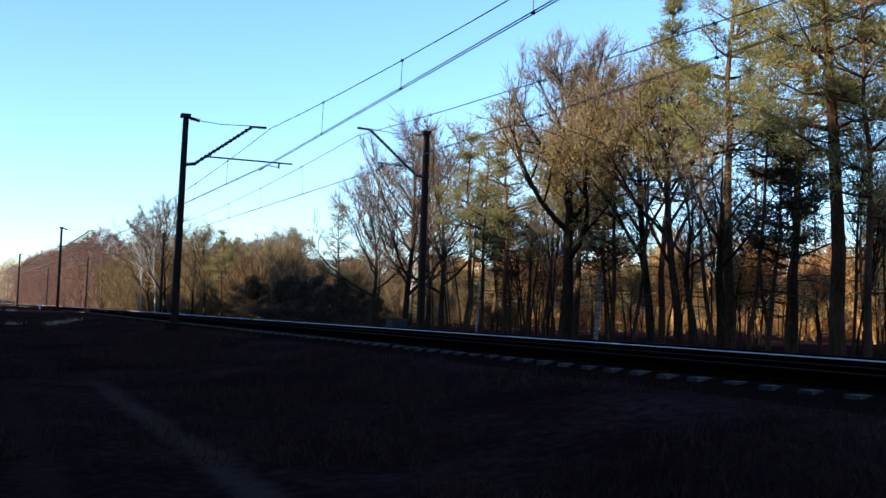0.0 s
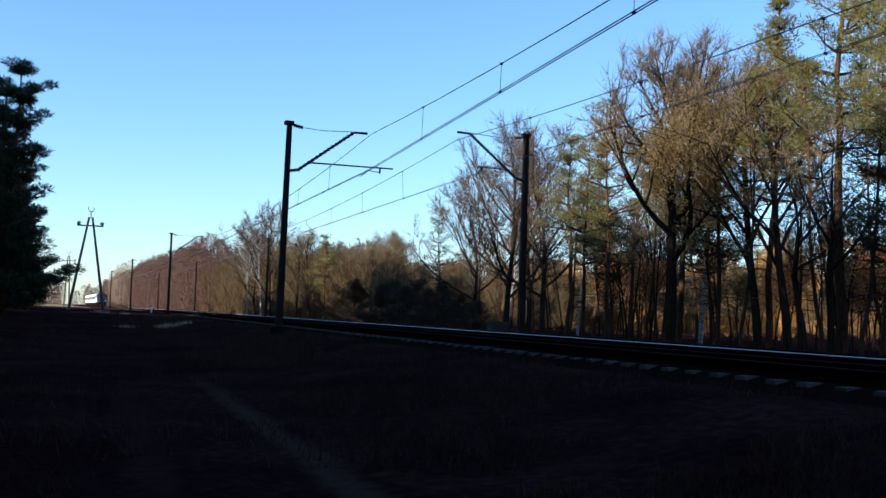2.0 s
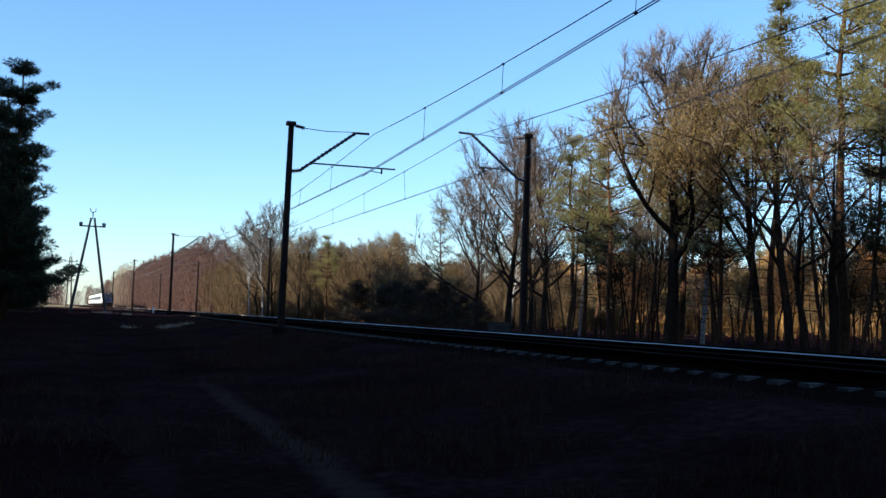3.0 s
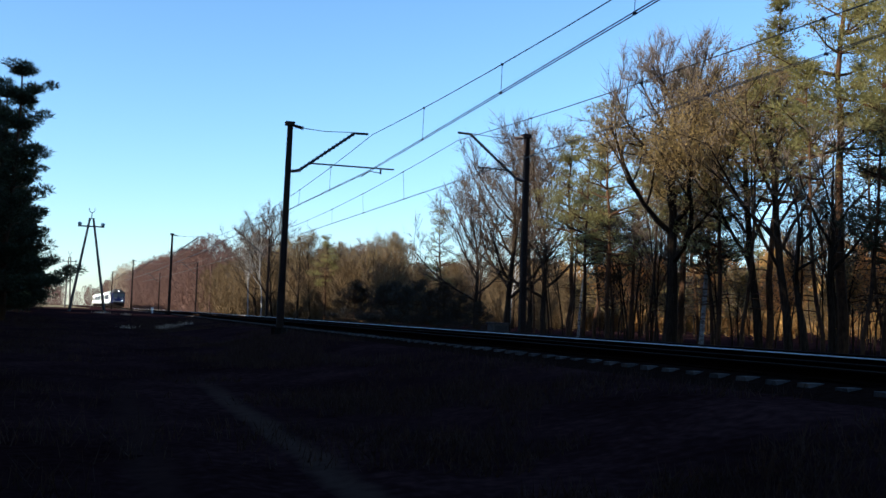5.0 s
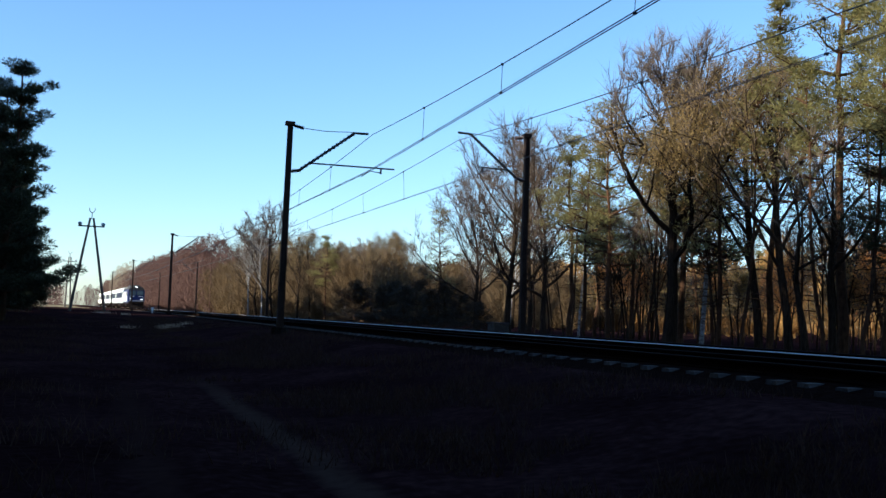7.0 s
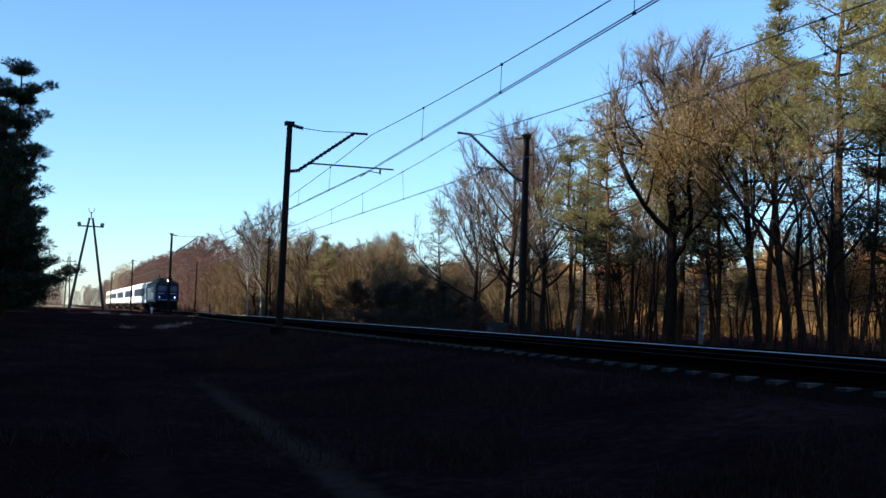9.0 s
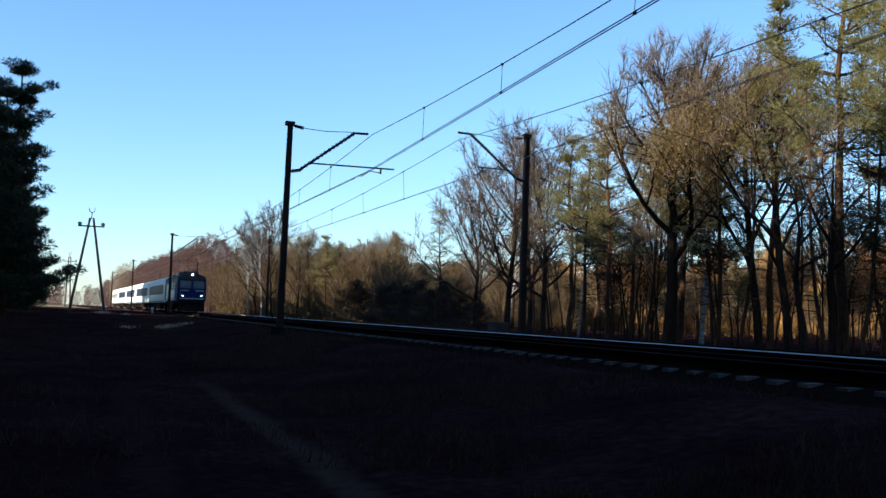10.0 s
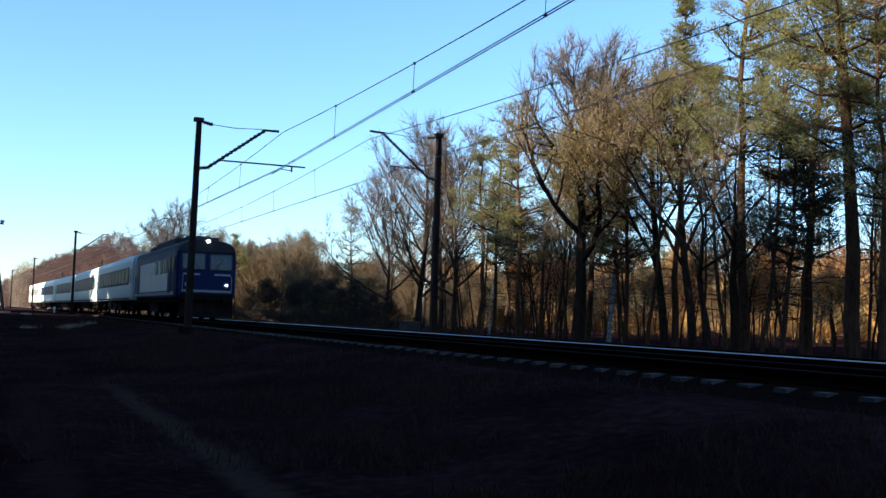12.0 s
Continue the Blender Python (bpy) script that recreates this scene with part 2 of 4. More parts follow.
YS = [-3000, -800, -300, -120, -70, -40, -20, -10] + list(np.arange(-5, 40, 0.5)) + list(np.arange(40, 110, 1.5)) + list(np.arange(110, 300, 8)) + [320, 380, 460, 560, 700, 1000, 1600, 3000]
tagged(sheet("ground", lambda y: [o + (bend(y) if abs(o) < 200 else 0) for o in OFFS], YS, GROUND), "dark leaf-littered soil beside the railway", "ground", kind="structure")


def strip(name, off0, off1, y0, y1, mat, label, lift, step=1.0, n=5, wobble=0.15, category="ground"):
    """A thin laid strip along the line with an uneven edge, domed a little over the ground."""
    g, ys = Geo(), np.arange(y0, y1, step)
    v = []
    for y in ys:
        a = off0 + bend(y) + wobble * noise2(off0, y, 0.6, 1.7) + 0.5 * wobble * noise2(off0, y, 2.1, 4.7)
        b = off1 + bend(y) + wobble * noise2(off1, y, 0.6, 5.3) + 0.5 * wobble * noise2(off1, y, 2.3, 9.1)
        for k in range(n):
            x = a + (b - a) * k / (n - 1)
            v.append((x, y, ground_z(x, y) + (lift if 0 < k < n - 1 else -0.05)))
    g.add(v, [(j * n + i, j * n + i + 1, (j + 1) * n + i + 1, (j + 1) * n + i) for j in range(len(ys) - 1) for i in range(n - 1)])
    return tagged(part(name, g, mat, smooth=True), label, category, kind="structure")


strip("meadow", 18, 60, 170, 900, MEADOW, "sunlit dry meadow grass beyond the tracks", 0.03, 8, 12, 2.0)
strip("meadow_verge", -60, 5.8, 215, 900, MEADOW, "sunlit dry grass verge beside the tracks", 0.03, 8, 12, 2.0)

# ---------------------------------------------------------------- tracks
Y0, Y1 = -40, 620


def along(off, z, y0=Y0, y1=Y1):
    ys = list(np.arange(y0, 90, 10)) + list(np.arange(90, y1 + 1, 6))
    return [(off + bend(y), y, z) for y in ys]


def ballast_bed(x):
    g, prof = Geo(), [(-2.35, -0.34), (-1.75, -0.27), (-1.22, -0.225), (-1.0, -0.165), (0, -0.15), (1.0, -0.165), (1.22, -0.225), (1.75, -0.24), (2.35, -0.34)]
    ys = list(np.arange(-20, 90, 0.6)) + list(np.arange(90, Y1, 6))
    n = len(prof)
    g.add([(x + bend(y) + px, y, pz + 0.03 * noise2(px * 3, y, 1.9, 2.2) - 0.01) for y in ys for px, pz in prof],
          [(j * n + i, j * n + i + 1, (j + 1) * n + i + 1, (j + 1) * n + i) for j in range(len(ys) - 1) for i in range(n - 1)])
    return tagged(part("ballast_bed", g, BALLAST, smooth=True), "near-black crushed-stone ballast under the rails", "ballast", kind="structure")


def rail(x, parent, head_mat):
    prof = [(-0.075, -0.16), (0.075, -0.16), (0.075, -0.148), (0.012, -0.125), (0.012, -0.04), (0.036, -0.034), (0.036, -0.004), (0.028, 0.0), (-0.028, 0.0), (-0.036, -0.004), (-0.036, -0.034), (-0.012, -0.04), (-0.012, -0.125), (-0.075, -0.148)]
    pts, g, n = along(x, 0), Geo(), len(prof)
    g.add([(px + a, py, pz) for px, py, _ in pts for a, pz in prof],
          [(j * n + i, j * n + (i + 1) % n, (j + 1) * n + (i + 1) % n, (j + 1) * n + i) for j in range(len(pts) - 1) for i in range(n)])
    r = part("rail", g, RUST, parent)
    h = Geo()
    head = [(-0.0385, -0.016), (-0.0385, -0.003), (-0.026, 0.004), (0.026, 0.004), (0.0385, -0.003)]
    h.add([(px + a, py, pz) for px, py, _ in pts for a, pz in head],
          [(j * 5 + i, j * 5 + i + 1, (j + 1) * 5 + i + 1, (j + 1) * 5 + i) for j in range(len(pts) - 1) for i in range(4)])
    part("running_surface", h, head_mat, r, "worn steel rail top with its brightness painted in")


def sleeper_mesh():
    g = Geo()
    top = [(-1.25, -0.185), (-0.45, -0.185), (-0.3, -0.21), (0.3, -0.21), (0.45, -0.185), (1.25, -0.185)]
    v = []
    for x, z in top:
        v += [(x, -0.14, -0.36), (x, -0.1, z), (x, 0.1, z), (x, 0.14, -0.36)]
    f = [(i * 4 + k, i * 4 + k + 1, i * 4 + k + 5, i * 4 + k + 4) for i in range(5) for k in range(3)]
    g.add(v, f)
    g.f += [[0, 3, 2, 1], [20, 21, 22, 23]]
    return g


def track(x, label):
    t = tagged(new("railway_track"), label, "track", kind="structure")
    for off in (-0.755, 0.755):
        # only the far track's nearer rail is painted with the glint
        rail(x + off, t, GLINT if x == X_FAR and off < 0 else GLINTLESS)
    return t


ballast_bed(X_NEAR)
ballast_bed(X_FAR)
near_track = track(X_NEAR, "curving steel railway track on concrete sleepers")
far_track = track(X_FAR, "parallel steel railway track on concrete sleepers")

# ---------------------------------------------------------------- overhead line


def catenary_mast(x, y, h, side, reach, label, lean=0.0):
    """Steel mast with a hinged bracket over the track; side is +1 when the arm points to +x."""
    m = tagged(new("catenary_mast"), label, "mast", "masts along the railway")
    zb = ground_z(x, y)
    g = Geo()
    g.tube([(0, 0, -0.3), (0, 0, 0.22)], 0.3, 8)
    part("concrete_footing", g, UNDER, m)
    hh = h - zb
    g = Geo()   # two channels with a web
    for s in (-1, 1):
        w0, w1 = 0.125, 0.09
        for a, b in ((s * 0.72, s * 1.0),):
            xs0, xs1 = sorted((a * w0, b * w0)), sorted((a * w1, b * w1))
            g.add([(xs0[0], -0.12, 0), (xs0[1], -0.12, 0), (xs0[1], 0.12, 0), (xs0[0], 0.12, 0), (xs1[0], -0.09, hh), (xs1[1], -0.09, hh), (xs1[1], 0.09, hh), (xs1[0], 0.09, hh)],
                  [(3, 2, 1, 0), (4, 5, 6, 7), (0, 1, 5, 4), (1, 2, 6, 5), (2, 3, 7, 6), (3, 0, 4, 7)])
    g.add([(-0.105, -0.07, 0), (0.105, -0.07, 0), (0.105, 0.07, 0), (-0.105, 0.07, 0), (-0.075, -0.05, hh), (0.075, -0.05, hh), (0.075, 0.05, hh), (-0.075, 0.05, hh)],
          [(3, 2, 1, 0), (4, 5, 6, 7), (0, 1, 5, 4), (1, 2, 6, 5), (2, 3, 7, 6), (3, 0, 4, 7)])
    part("post", g, MASTM, m)
    cap = Geo()
    cap.box(-0.19, 0.16, -0.13, 0.13, hh - 0.11, hh + 0.04)
    part("cap", cap, MASTM, m, bevel=0.015)
    s, k = side, reach / 3.15
    za, zt = hh - 1.82, hh - 0.10
    for z, x0, x1 in ((za, 0.11, 0.46), (zt, 0.15, 0.5)):
        ins = Geo()   # ribbed porcelain
        pts = [(s * (x0 + (x1 - x0) * i / 12), 0, z + 0.06 * (i / 12 if z == za else -i / 12)) for i in range(13)]
        ins.tube(pts, [0.04 if i % 2 else 0.085 for i in range(13)], 8)
        part("insulator", ins, PORCELAIN, m, "brown ribbed porcelain insulator")
    d0, d1, tip = (s * 0.44, 0, za + 0.08), (s * 2.6 * k, 0, hh - 0.16), (s * 3.16 * k, 0, hh - 0.14)
    g = Geo()
    g.tube([d0, d1, tip], 0.048, 8)
    arm = part("bracket_arm", g, ARMM, m)
    cl = Geo()
    for i in range(14):
        f = (i + 0.5) / 14
        p, q = [d0[j] + (d1[j] - d0[j]) * (f - 0.012) for j in range(3)], [d0[j] + (d1[j] - d0[j]) * (f + 0.012) for j in range(3)]
        cl.tube([p, q], 0.07, 8)
    part("bracket_lacing", cl, ARMM, arm)
    g = Geo()
    g.tube([(s * 0.5, 0, zt - 0.06), (s * 1.4 * k, 0, hh - 0.2), (s * 2.75 * k, 0, hh - 0.12)], 0.014, 5)
    part("tie_rod", g, WIREM, m)
    g = Geo()
    g.tube([(s * 0.85, 0, za + 0.36), (s * (4.3 if s > 0 else 2.2) * k, 0, za + 0.40)], 0.03, 6)
    reg = part("registration_tube", g, ARMM, m)
    g = Geo()
    g.tube([(s * (3.75 if s > 0 else 2.0) * k, 0, za + 0.42), (s * (3.75 if s > 0 else 2.0) * k, 0, za + 0.18)], 0.035, 6)
    g.tube([(s * (3.75 if s > 0 else 2.0) * k, 0, za + 0.22), (s * (3.3 if s > 0 else 2.1) * k, 0, za + 0.26), (s * (2.95 if s > 0 else 2.25) * k, 0, za + 0.02)], 0.018, 5)
    part("steady_arm", g, ARMM, reg)
    m.matrix_basis = pose(x, y, zb, 0, lean, 0)
    return m


NEAR_MASTS = [-26.0, 38.6, 103.0, 166.0, 230.0]
FAR_MASTS = [-26.0, 37.9, 106.0, 168.0, 232.0]
for y in NEAR_MASTS:
    catenary_mast((6.6 if y < 50 else 6.98) + bend(y), y, 7.53, 1, 3.0, "dark steel catenary mast with bracket arm over the track", 0.6 if y == 38.6 else 0)
for y in FAR_MASTS:
    catenary_mast((16.0 if y < 50 else 16.8) + bend(y), y, 7.75, -1, 2.9, "dark steel catenary mast at the forest side of the track")


def wire(name, nodes, radius, label, sag=0.0, n=14, group="overhead wires"):
    """One wire through its supports, sagging between them."""
    g, pts = Geo(), []
    for a, b in zip(nodes, nodes[1:]):
        for i in range(n):
            f = i / n
            pts.append([a[j] + (b[j] - a[j]) * f for j in range(2)] + [a[2] + (b[2] - a[2]) * f - sag * 4 * f * (1 - f)])
    pts.append(list(nodes[-1]))
    g.tube(pts, radius, 5)
    return tagged(part(name, g, WIREM), label, "wire", group)


def stagger(i):
    return 0.12 if i % 2 else -0.12


NEAR_C = [(8.2, -26, 6.75), (9.85, 38.6, 5.98)] + [(9.55 + bend(y) + stagger(i), y, 5.75) for i, y in enumerate(NEAR_MASTS[2:])]
NEAR_M = [(8.2, -26, 7.85), (9.87, 38.6, 7.36)] + [(9.55 + bend(y), y, 7.1) for y in NEAR_MASTS[2:]]
FAR_C = [(13.3, -26, 5.9), (13.2, 37.9, 5.75)] + [(13.4 + bend(y) + stagger(i), y, 5.75) for i, y in enumerate(FAR_MASTS[2:])]
FAR_M = [(13.3, -26, 6.85), (13.1, 37.9, 7.3)] + [(13.4 + bend(y), y, 7.2) for y in FAR_MASTS[2:]]
for dx in (-0.04, 0.04):
    wire("contact_wire", [(x + dx, y, z) for x, y, z in NEAR_C], 0.014, "taut dark copper contact wire over the track")
    wire("contact_wire", [(x + dx, y, z) for x, y, z in FAR_C], 0.009, "taut dark copper contact wire over the track")
wire("messenger_wire", NEAR_M, 0.014, "sagging dark messenger wire above the contact wire", 0.85)
wire("messenger_wire", FAR_M, 0.014, "sagging dark messenger wire above the contact wire", 0.75)


def droppers(c, m, sag, mat):
    for (a, b), (p, q) in zip(list(zip(c, c[1:]))[:3], list(zip(m, m[1:]))[:3]):
        for i in range(1, 9):
            f = i / 9
            lo = [a[j] + (b[j] - a[j]) * f for j in range(3)]
            hi = [p[j] + (q[j] - p[j]) * f for j in range(3)]
            hi[2] -= sag * 4 * f * (1 - f)
            g = Geo()
            g.tube([lo, hi], 0.008, 4)
            d = tagged(part("dropper", g, mat), "thin dropper between messenger and contact wire", "wire", "droppers")
            for e in (lo, hi):
                k = Geo()
                k.tube([(e[0] - 0.03, e[1], e[2]), (e[0] + 0.03, e[1], e[2])], 0.035, 6)
                part("clamp", k, ARMM, d)


droppers(NEAR_C, NEAR_M, 0.85, WIREM)
droppers(FAR_C, FAR_M, 0.75, WIREM)


def a_frame_pole(x, y, h, spread, label):
    p = tagged(new("power_pole"), label, "utility pole", "power line poles")
    for s in (-1, 1):
        g = Geo()
        g.tube([(s * spread / 2, 0, -0.3), (s * 0.16, 0, h - 0.6)], [0.15, 0.10], 8)
        part("leg", g, WOODPOLE, p)
    g = Geo()
    g.box(-1.25, 1.25, -0.06, 0.06, h - 1.5, h - 1.37)
    cross = part("crossarm", g, ARMM, p, bevel=0.01)
    g = Geo()
    g.tube([(0, 0, h - 0.7), (0, 0, h)], 0.05, 6)
    for s in (-1, 1):
        g.tube([(0, 0, h - 0.1), (s * 0.25, 0, h + 0.1), (s * 0.27, 0, h + 0.4)], 0.035, 6)
    part("top_fork", g, ARMM, p)
    for sx in (-1.1, 1.1):
        g = Geo()
        g.tube([(sx, 0, h - 1.37), (sx, 0, h - 1.30), (sx, 0, h - 1.25), (sx, 0, h - 1.17), (sx, 0, h - 1.10), (sx, 0, h - 1.03)], [0.07, 0.2, 0.16, 0.22, 0.17, 0.08], 8)
        part("insulator", g, INSUL, cross, "pale ribbed insulator")
    p.matrix_basis = pose(x, y, ground_z(x, y))
    return p


a_frame_pole(-0.5, 110, 9.95, 3.4, "grey wooden A-frame power pole with pale insulators")
a_frame_pole(-4.4, 205, 10.0, 0.9, "slender distant wooden power pole beside the woods")

# small lineside things
post = tagged(new("marker_post"), "small white concrete lineside marker post", "post")
boxpart("shaft", (-0.08, 0.08, -0.07, 0.07, -0.1, 0.42), WHITEPOST, post, bevel=0.03)
boxpart("head", (-0.15, 0.15, -0.04, 0.04, 0.42, 0.62), WHITEPOST, post, bevel=0.02)
post.matrix_basis = pose(6.2, 118, ground_z(6.2, 118), 0, 0, 8)
cabinet = tagged(new("cable_cabinet"), "weathered pale concrete trackside cable cabinet", "cabinet")
boxpart("body", (-0.45, 0.45, -0.25, 0.25, 0, 0.75), SLEEPER, cabinet, bevel=0.02)
boxpart("lid", (-0.5, 0.5, -0.3, 0.3, 0.75, 0.83), SLEEPER, cabinet, bevel=0.015)
boxpart("door", (-0.36, 0.36, -0.27, -0.25, 0.1, 0.68), ARMM, cabinet, bevel=0.004)
cabinet.matrix_basis = pose(18.2, 46.0, ground_z(18.2, 46.0), 0, 0, 14)

# ---------------------------------------------------------------- train (built along +y, front at -y)


def loft(geo, sections):
    """Closed rings of equal length, joined and capped."""
    n = len(sections[0])
    geo.add([p for s in sections for p in s], [(j * n + i, j * n + (i + 1) % n, (j + 1) * n + (i + 1) % n, (j + 1) * n + i) for j in range(len(sections) - 1) for i in range(n)])
    first = geo.n - len(sections) * n
    geo.f.append(list(range(first, first + n))[::-1])
    geo.f.append(list(range(geo.n - n, geo.n)))


def body_ring(y, w, z0, zs, zt, rake=0.0, lower=None):
    """A coach's cross-section: sides, rounded eaves, arched roof."""
    ring = [(-w * 0.97, z0), (-w, z0 + 0.25), (-w, zs - 0.35), (-w * 0.985, zs)]
    for i in range(1, 10):
        a = math.pi * (1 - i / 10)
        ring.append((w * 0.97 * math.copysign(abs(math.cos(a)) ** 0.75, math.cos(a)), zs + (zt - zs) * math.sin(a) ** 0.8))
    ring += [(w * 0.985, zs), (w, zs - 0.35), (w, z0 + 0.25), (w * 0.97, z0)]
    return [(x, y + rake * max(0.0, (z - z0 - 0.9)), z) for x, z in ring]


def bogie(parent, y, wheelbase, radius, name="bogie"):
    g = Geo()
    for s in (-1, 1):
        g.box(s * 1.02 - 0.06, s * 1.02 + 0.06, y - wheelbase / 2 - 0.35, y + wheelbase / 2 + 0.35, radius + 0.0, radius + 0.22)
        for e in (-1, 1):
            yy = y + e * wheelbase / 2
            g.box(s * 1.05 - 0.12, s * 1.05 + 0.12, yy - 0.19, yy + 0.19, radius - 0.2, radius + 0.18)
            g.tube([(s * 1.05, yy + e * 0.33, radius - 0.1), (s * 1.05, yy + e * 0.33, radius + 0.4)], 0.1, 8)
    g.box(-1.0, 1.0, y - 0.28, y + 0.28, radius + 0.02, radius + 0.3)
    b = part(name, g, UNDER, parent)
    for e in (-1, 1):
        for s in (-1, 1):
            w, yy = Geo(), y + e * wheelbase / 2
            w.tube([(s * 0.69, yy, radius), (s * 0.72, yy, radius), (s * 0.725, yy, radius), (s * 0.82, yy, radius)], [radius + 0.028, radius + 0.028, radius, radius - 0.004], 24)
            part("wheel", w, RUST, b)


def buffers(parent, y, way):
    for s in (-0.875, 0.875):
        g = Geo()
        g.tube([(s, y, 1.05), (s, y + way * 0.42, 1.05), (s, y + way * 0.42, 1.05), (s, y + way * 0.55, 1.05), (s, y + way * 0.56, 1.05), (s, y + way * 0.6, 1.05)], [0.13, 0.13, 0.08, 0.08, 0.24, 0.22], 12)
        part("buffer", g, UNDER, parent)
    g = Geo()
    g.tube([(0, y, 1.05), (0, y + way * 0.35, 1.05), (0, y + way * 0.4, 0.85)], 0.06, 6)
    part("coupling_hook", g, UNDER, parent)


def locomotive():
    t = tagged(new("locomotive"), "blue electric locomotive with grey sides and lit headlamps", "locomotive", "train")
    L, w = 15.9, 1.45
    g = Geo()
    loft(g, [body_ring(0.04, w * 0.93, 1.15, 3.30, 3.74, 0.06), body_ring(0.2, w * 0.975, 1.12, 3.34, 3.82, 0.055), body_ring(1.0, w, 1.1, 3.38, 3.9, 0.0), body_ring(L - 0.7, w, 1.1, 3.38, 3.9),
             body_ring(L - 0.16, w * 0.985, 1.12, 3.36, 3.86, -0.055), body_ring(L - 0.04, w * 0.9, 1.15, 3.32, 3.78, -0.06)])
    body = part("body", g, BLUE, t)
    # roof skin with brow
    g = Geo()
    def arch(y, k, lift):
        r = body_ring(y, w * k, 1.1, 3.38, 3.9)[3:14]
        return [(x, yy, z + lift) for x, yy, z in r]
    rows = [arch(0.3, 0.96, 0.0), arch(0.5, 0.98, 0.02), arch(1.2, 1.004, 0.02), arch(L - 1.2, 1.004, 0.02), arch(L - 0.5, 1.0, 0.03), arch(L - 0.25, 0.99, 0.01)]
    n = len(rows[0])
    g.add([p for r in rows for p in r], [(j * n + i, j * n + i + 1, (j + 1) * n + i + 1, (j + 1) * n + i) for j in range(len(rows) - 1) for i in range(n - 1)])
    roof = part("roof", g, ROOFM, t, "sooty dark grey roof")
    g = Geo()   # dark brow over the windscreens
    brow_ring = lambda y, k: [(x * k, y + 0.06 * (z - 2.05), z + 0.012) for x, _, z in body_ring(0, w, 1.1, 3.30, 3.86)[3:14]]
    loft(g, [brow_ring(-0.01, 0.935), brow_ring(0.18, 0.98), brow_ring(0.9, 1.004)])
    part("roof_front", g, ROOFM, roof)
    for y0, y1, ww, z in ((1.6, 3.3, 0.8, 4.12), (4.6, 11.2, 0.85, 4.22), (12.6, 14.3, 0.8, 4.12)):
        boxpart("roof_hatch", (-ww, ww, y0, y1, 3.75, z), ROOFM, roof, bevel=0.06)
    g = Geo()
    loft(g, [[(-0.34, 0.1, 3.62), (0.34, 0.1, 3.62), (0.26, 0.2, 4.0), (-0.26, 0.2, 4.0)], [(-0.5, 1.5, 3.7), (0.5, 1.5, 3.7), (0.4, 1.4, 4.05), (-0.4, 1.4, 4.05)]])
    brow = part("lamp_housing", g, ROOFM, roof, bevel=0.03)
    lamp = Geo()
    lamp.tube([(0, 0.24, 3.82), (0, 0.05, 3.82), (0, 0.035, 3.82)], [0.075, 0.075, 0.045], 14)
    part("headlamp", lamp, LAMP, t, "bright lit top headlamp")
    for s in (-1, 1):
        rim, lens = Geo(), Geo()
        rim.tube([(s * 0.92, 0.09, 1.72), (s * 0.92, -0.06, 1.72)], 0.13, 14)
        lens.tube([(s * 0.92, -0.06, 1.72), (s * 0.92, -0.075, 1.72)], 0.04, 14)
        part("headlamp_rim", rim, STRIPE, t)
        part("headlamp", lens, LAMP, t, "bright lit lower headlamp")
        # windscreen with its frame
        fr, gl = Geo(), Geo()
        def plate(geo, x0, x1, z0, z1, d):
            f = lambda z: 0.045 + 0.06 * max(0.0, z - 2.05) - d
            geo.add([(x0, f(z0), z0), (x1, f(z0), z0), (x1, f(z1), z1), (x0, f(z1), z1), (x0, f(z0) + 0.1, z0), (x1, f(z0) + 0.1, z0), (x1, f(z1) + 0.1, z1), (x0, f(z1) + 0.1, z1)],
                    [(0, 1, 2, 3), (5, 4, 7, 6), (4, 0, 3, 7), (1, 5, 6, 2), (3, 2, 6, 7), (4, 5, 1, 0)])
        x0, x1 = sorted((s * 0.14, s * 1.16))
        plate(fr, x0 - 0.05, x1 + 0.05, 2.42, 3.22, 0.012)
        plate(gl, x0, x1, 2.47, 3.17, 0.022)
        f = part("windscreen_frame", fr, RUBBER, t)
        part("windscreen", gl, CABGLASS, f, "cab glass with pale sky reflection painted in")
        wi = Geo()
        wi.tube([(s * 0.35, 0.0, 2.44), (s * 0.75, 0.03, 2.95)], 0.012, 5)
        part("wiper", wi, RUBBER, f)
        st = Geo()
        x0, x1 = sorted((s * 0.35, s * 1.12))
        plate(st, x0, x1, 2.17, 2.26, 0.014)
        part("stripe", st, STRIPE, t, "short silver stripe under the windscreen")
        hr = Geo()
        hr.tube([(s * 1.16, 0.03, 1.35), (s * 1.16, -0.05, 1.4), (s * 1.16, -0.04, 2.1), (s * 1.16, 0.06, 2.15)], 0.015, 5)
        part("handrail", hr, STRIPE, t)
    boxpart("buffer_beam", (-1.25, 1.25, -0.03, 0.3, 0.98, 1.28), UNDER, t, "near-black steel buffer beam", 0.02)
    boxpart("beam_stripe", (-1.18, 1.18, 0.0, 0.06, 1.36, 1.47), STRIPE, t, "pale grey stripe above the buffers", 0.004)
    buffers(t, 0.0, -1)
    buffers(t, L, 1)
    g = Geo()
    g.add([(-1.25, -0.25, 0.18), (1.25, -0.25, 0.18), (1.3, 0.15, 0.95), (-1.3, 0.15, 0.95), (-1.25, -0.2, 0.18), (1.25, -0.2, 0.18), (1.3, 0.2, 0.95), (-1.3, 0.2, 0.95)], [(0, 1, 2, 3), (5, 4, 7, 6), (0, 4, 5, 1), (3, 2, 6, 7), (0, 3, 7, 4), (1, 5, 6, 2)])
    part("snow_plough", g, UNDER, t)
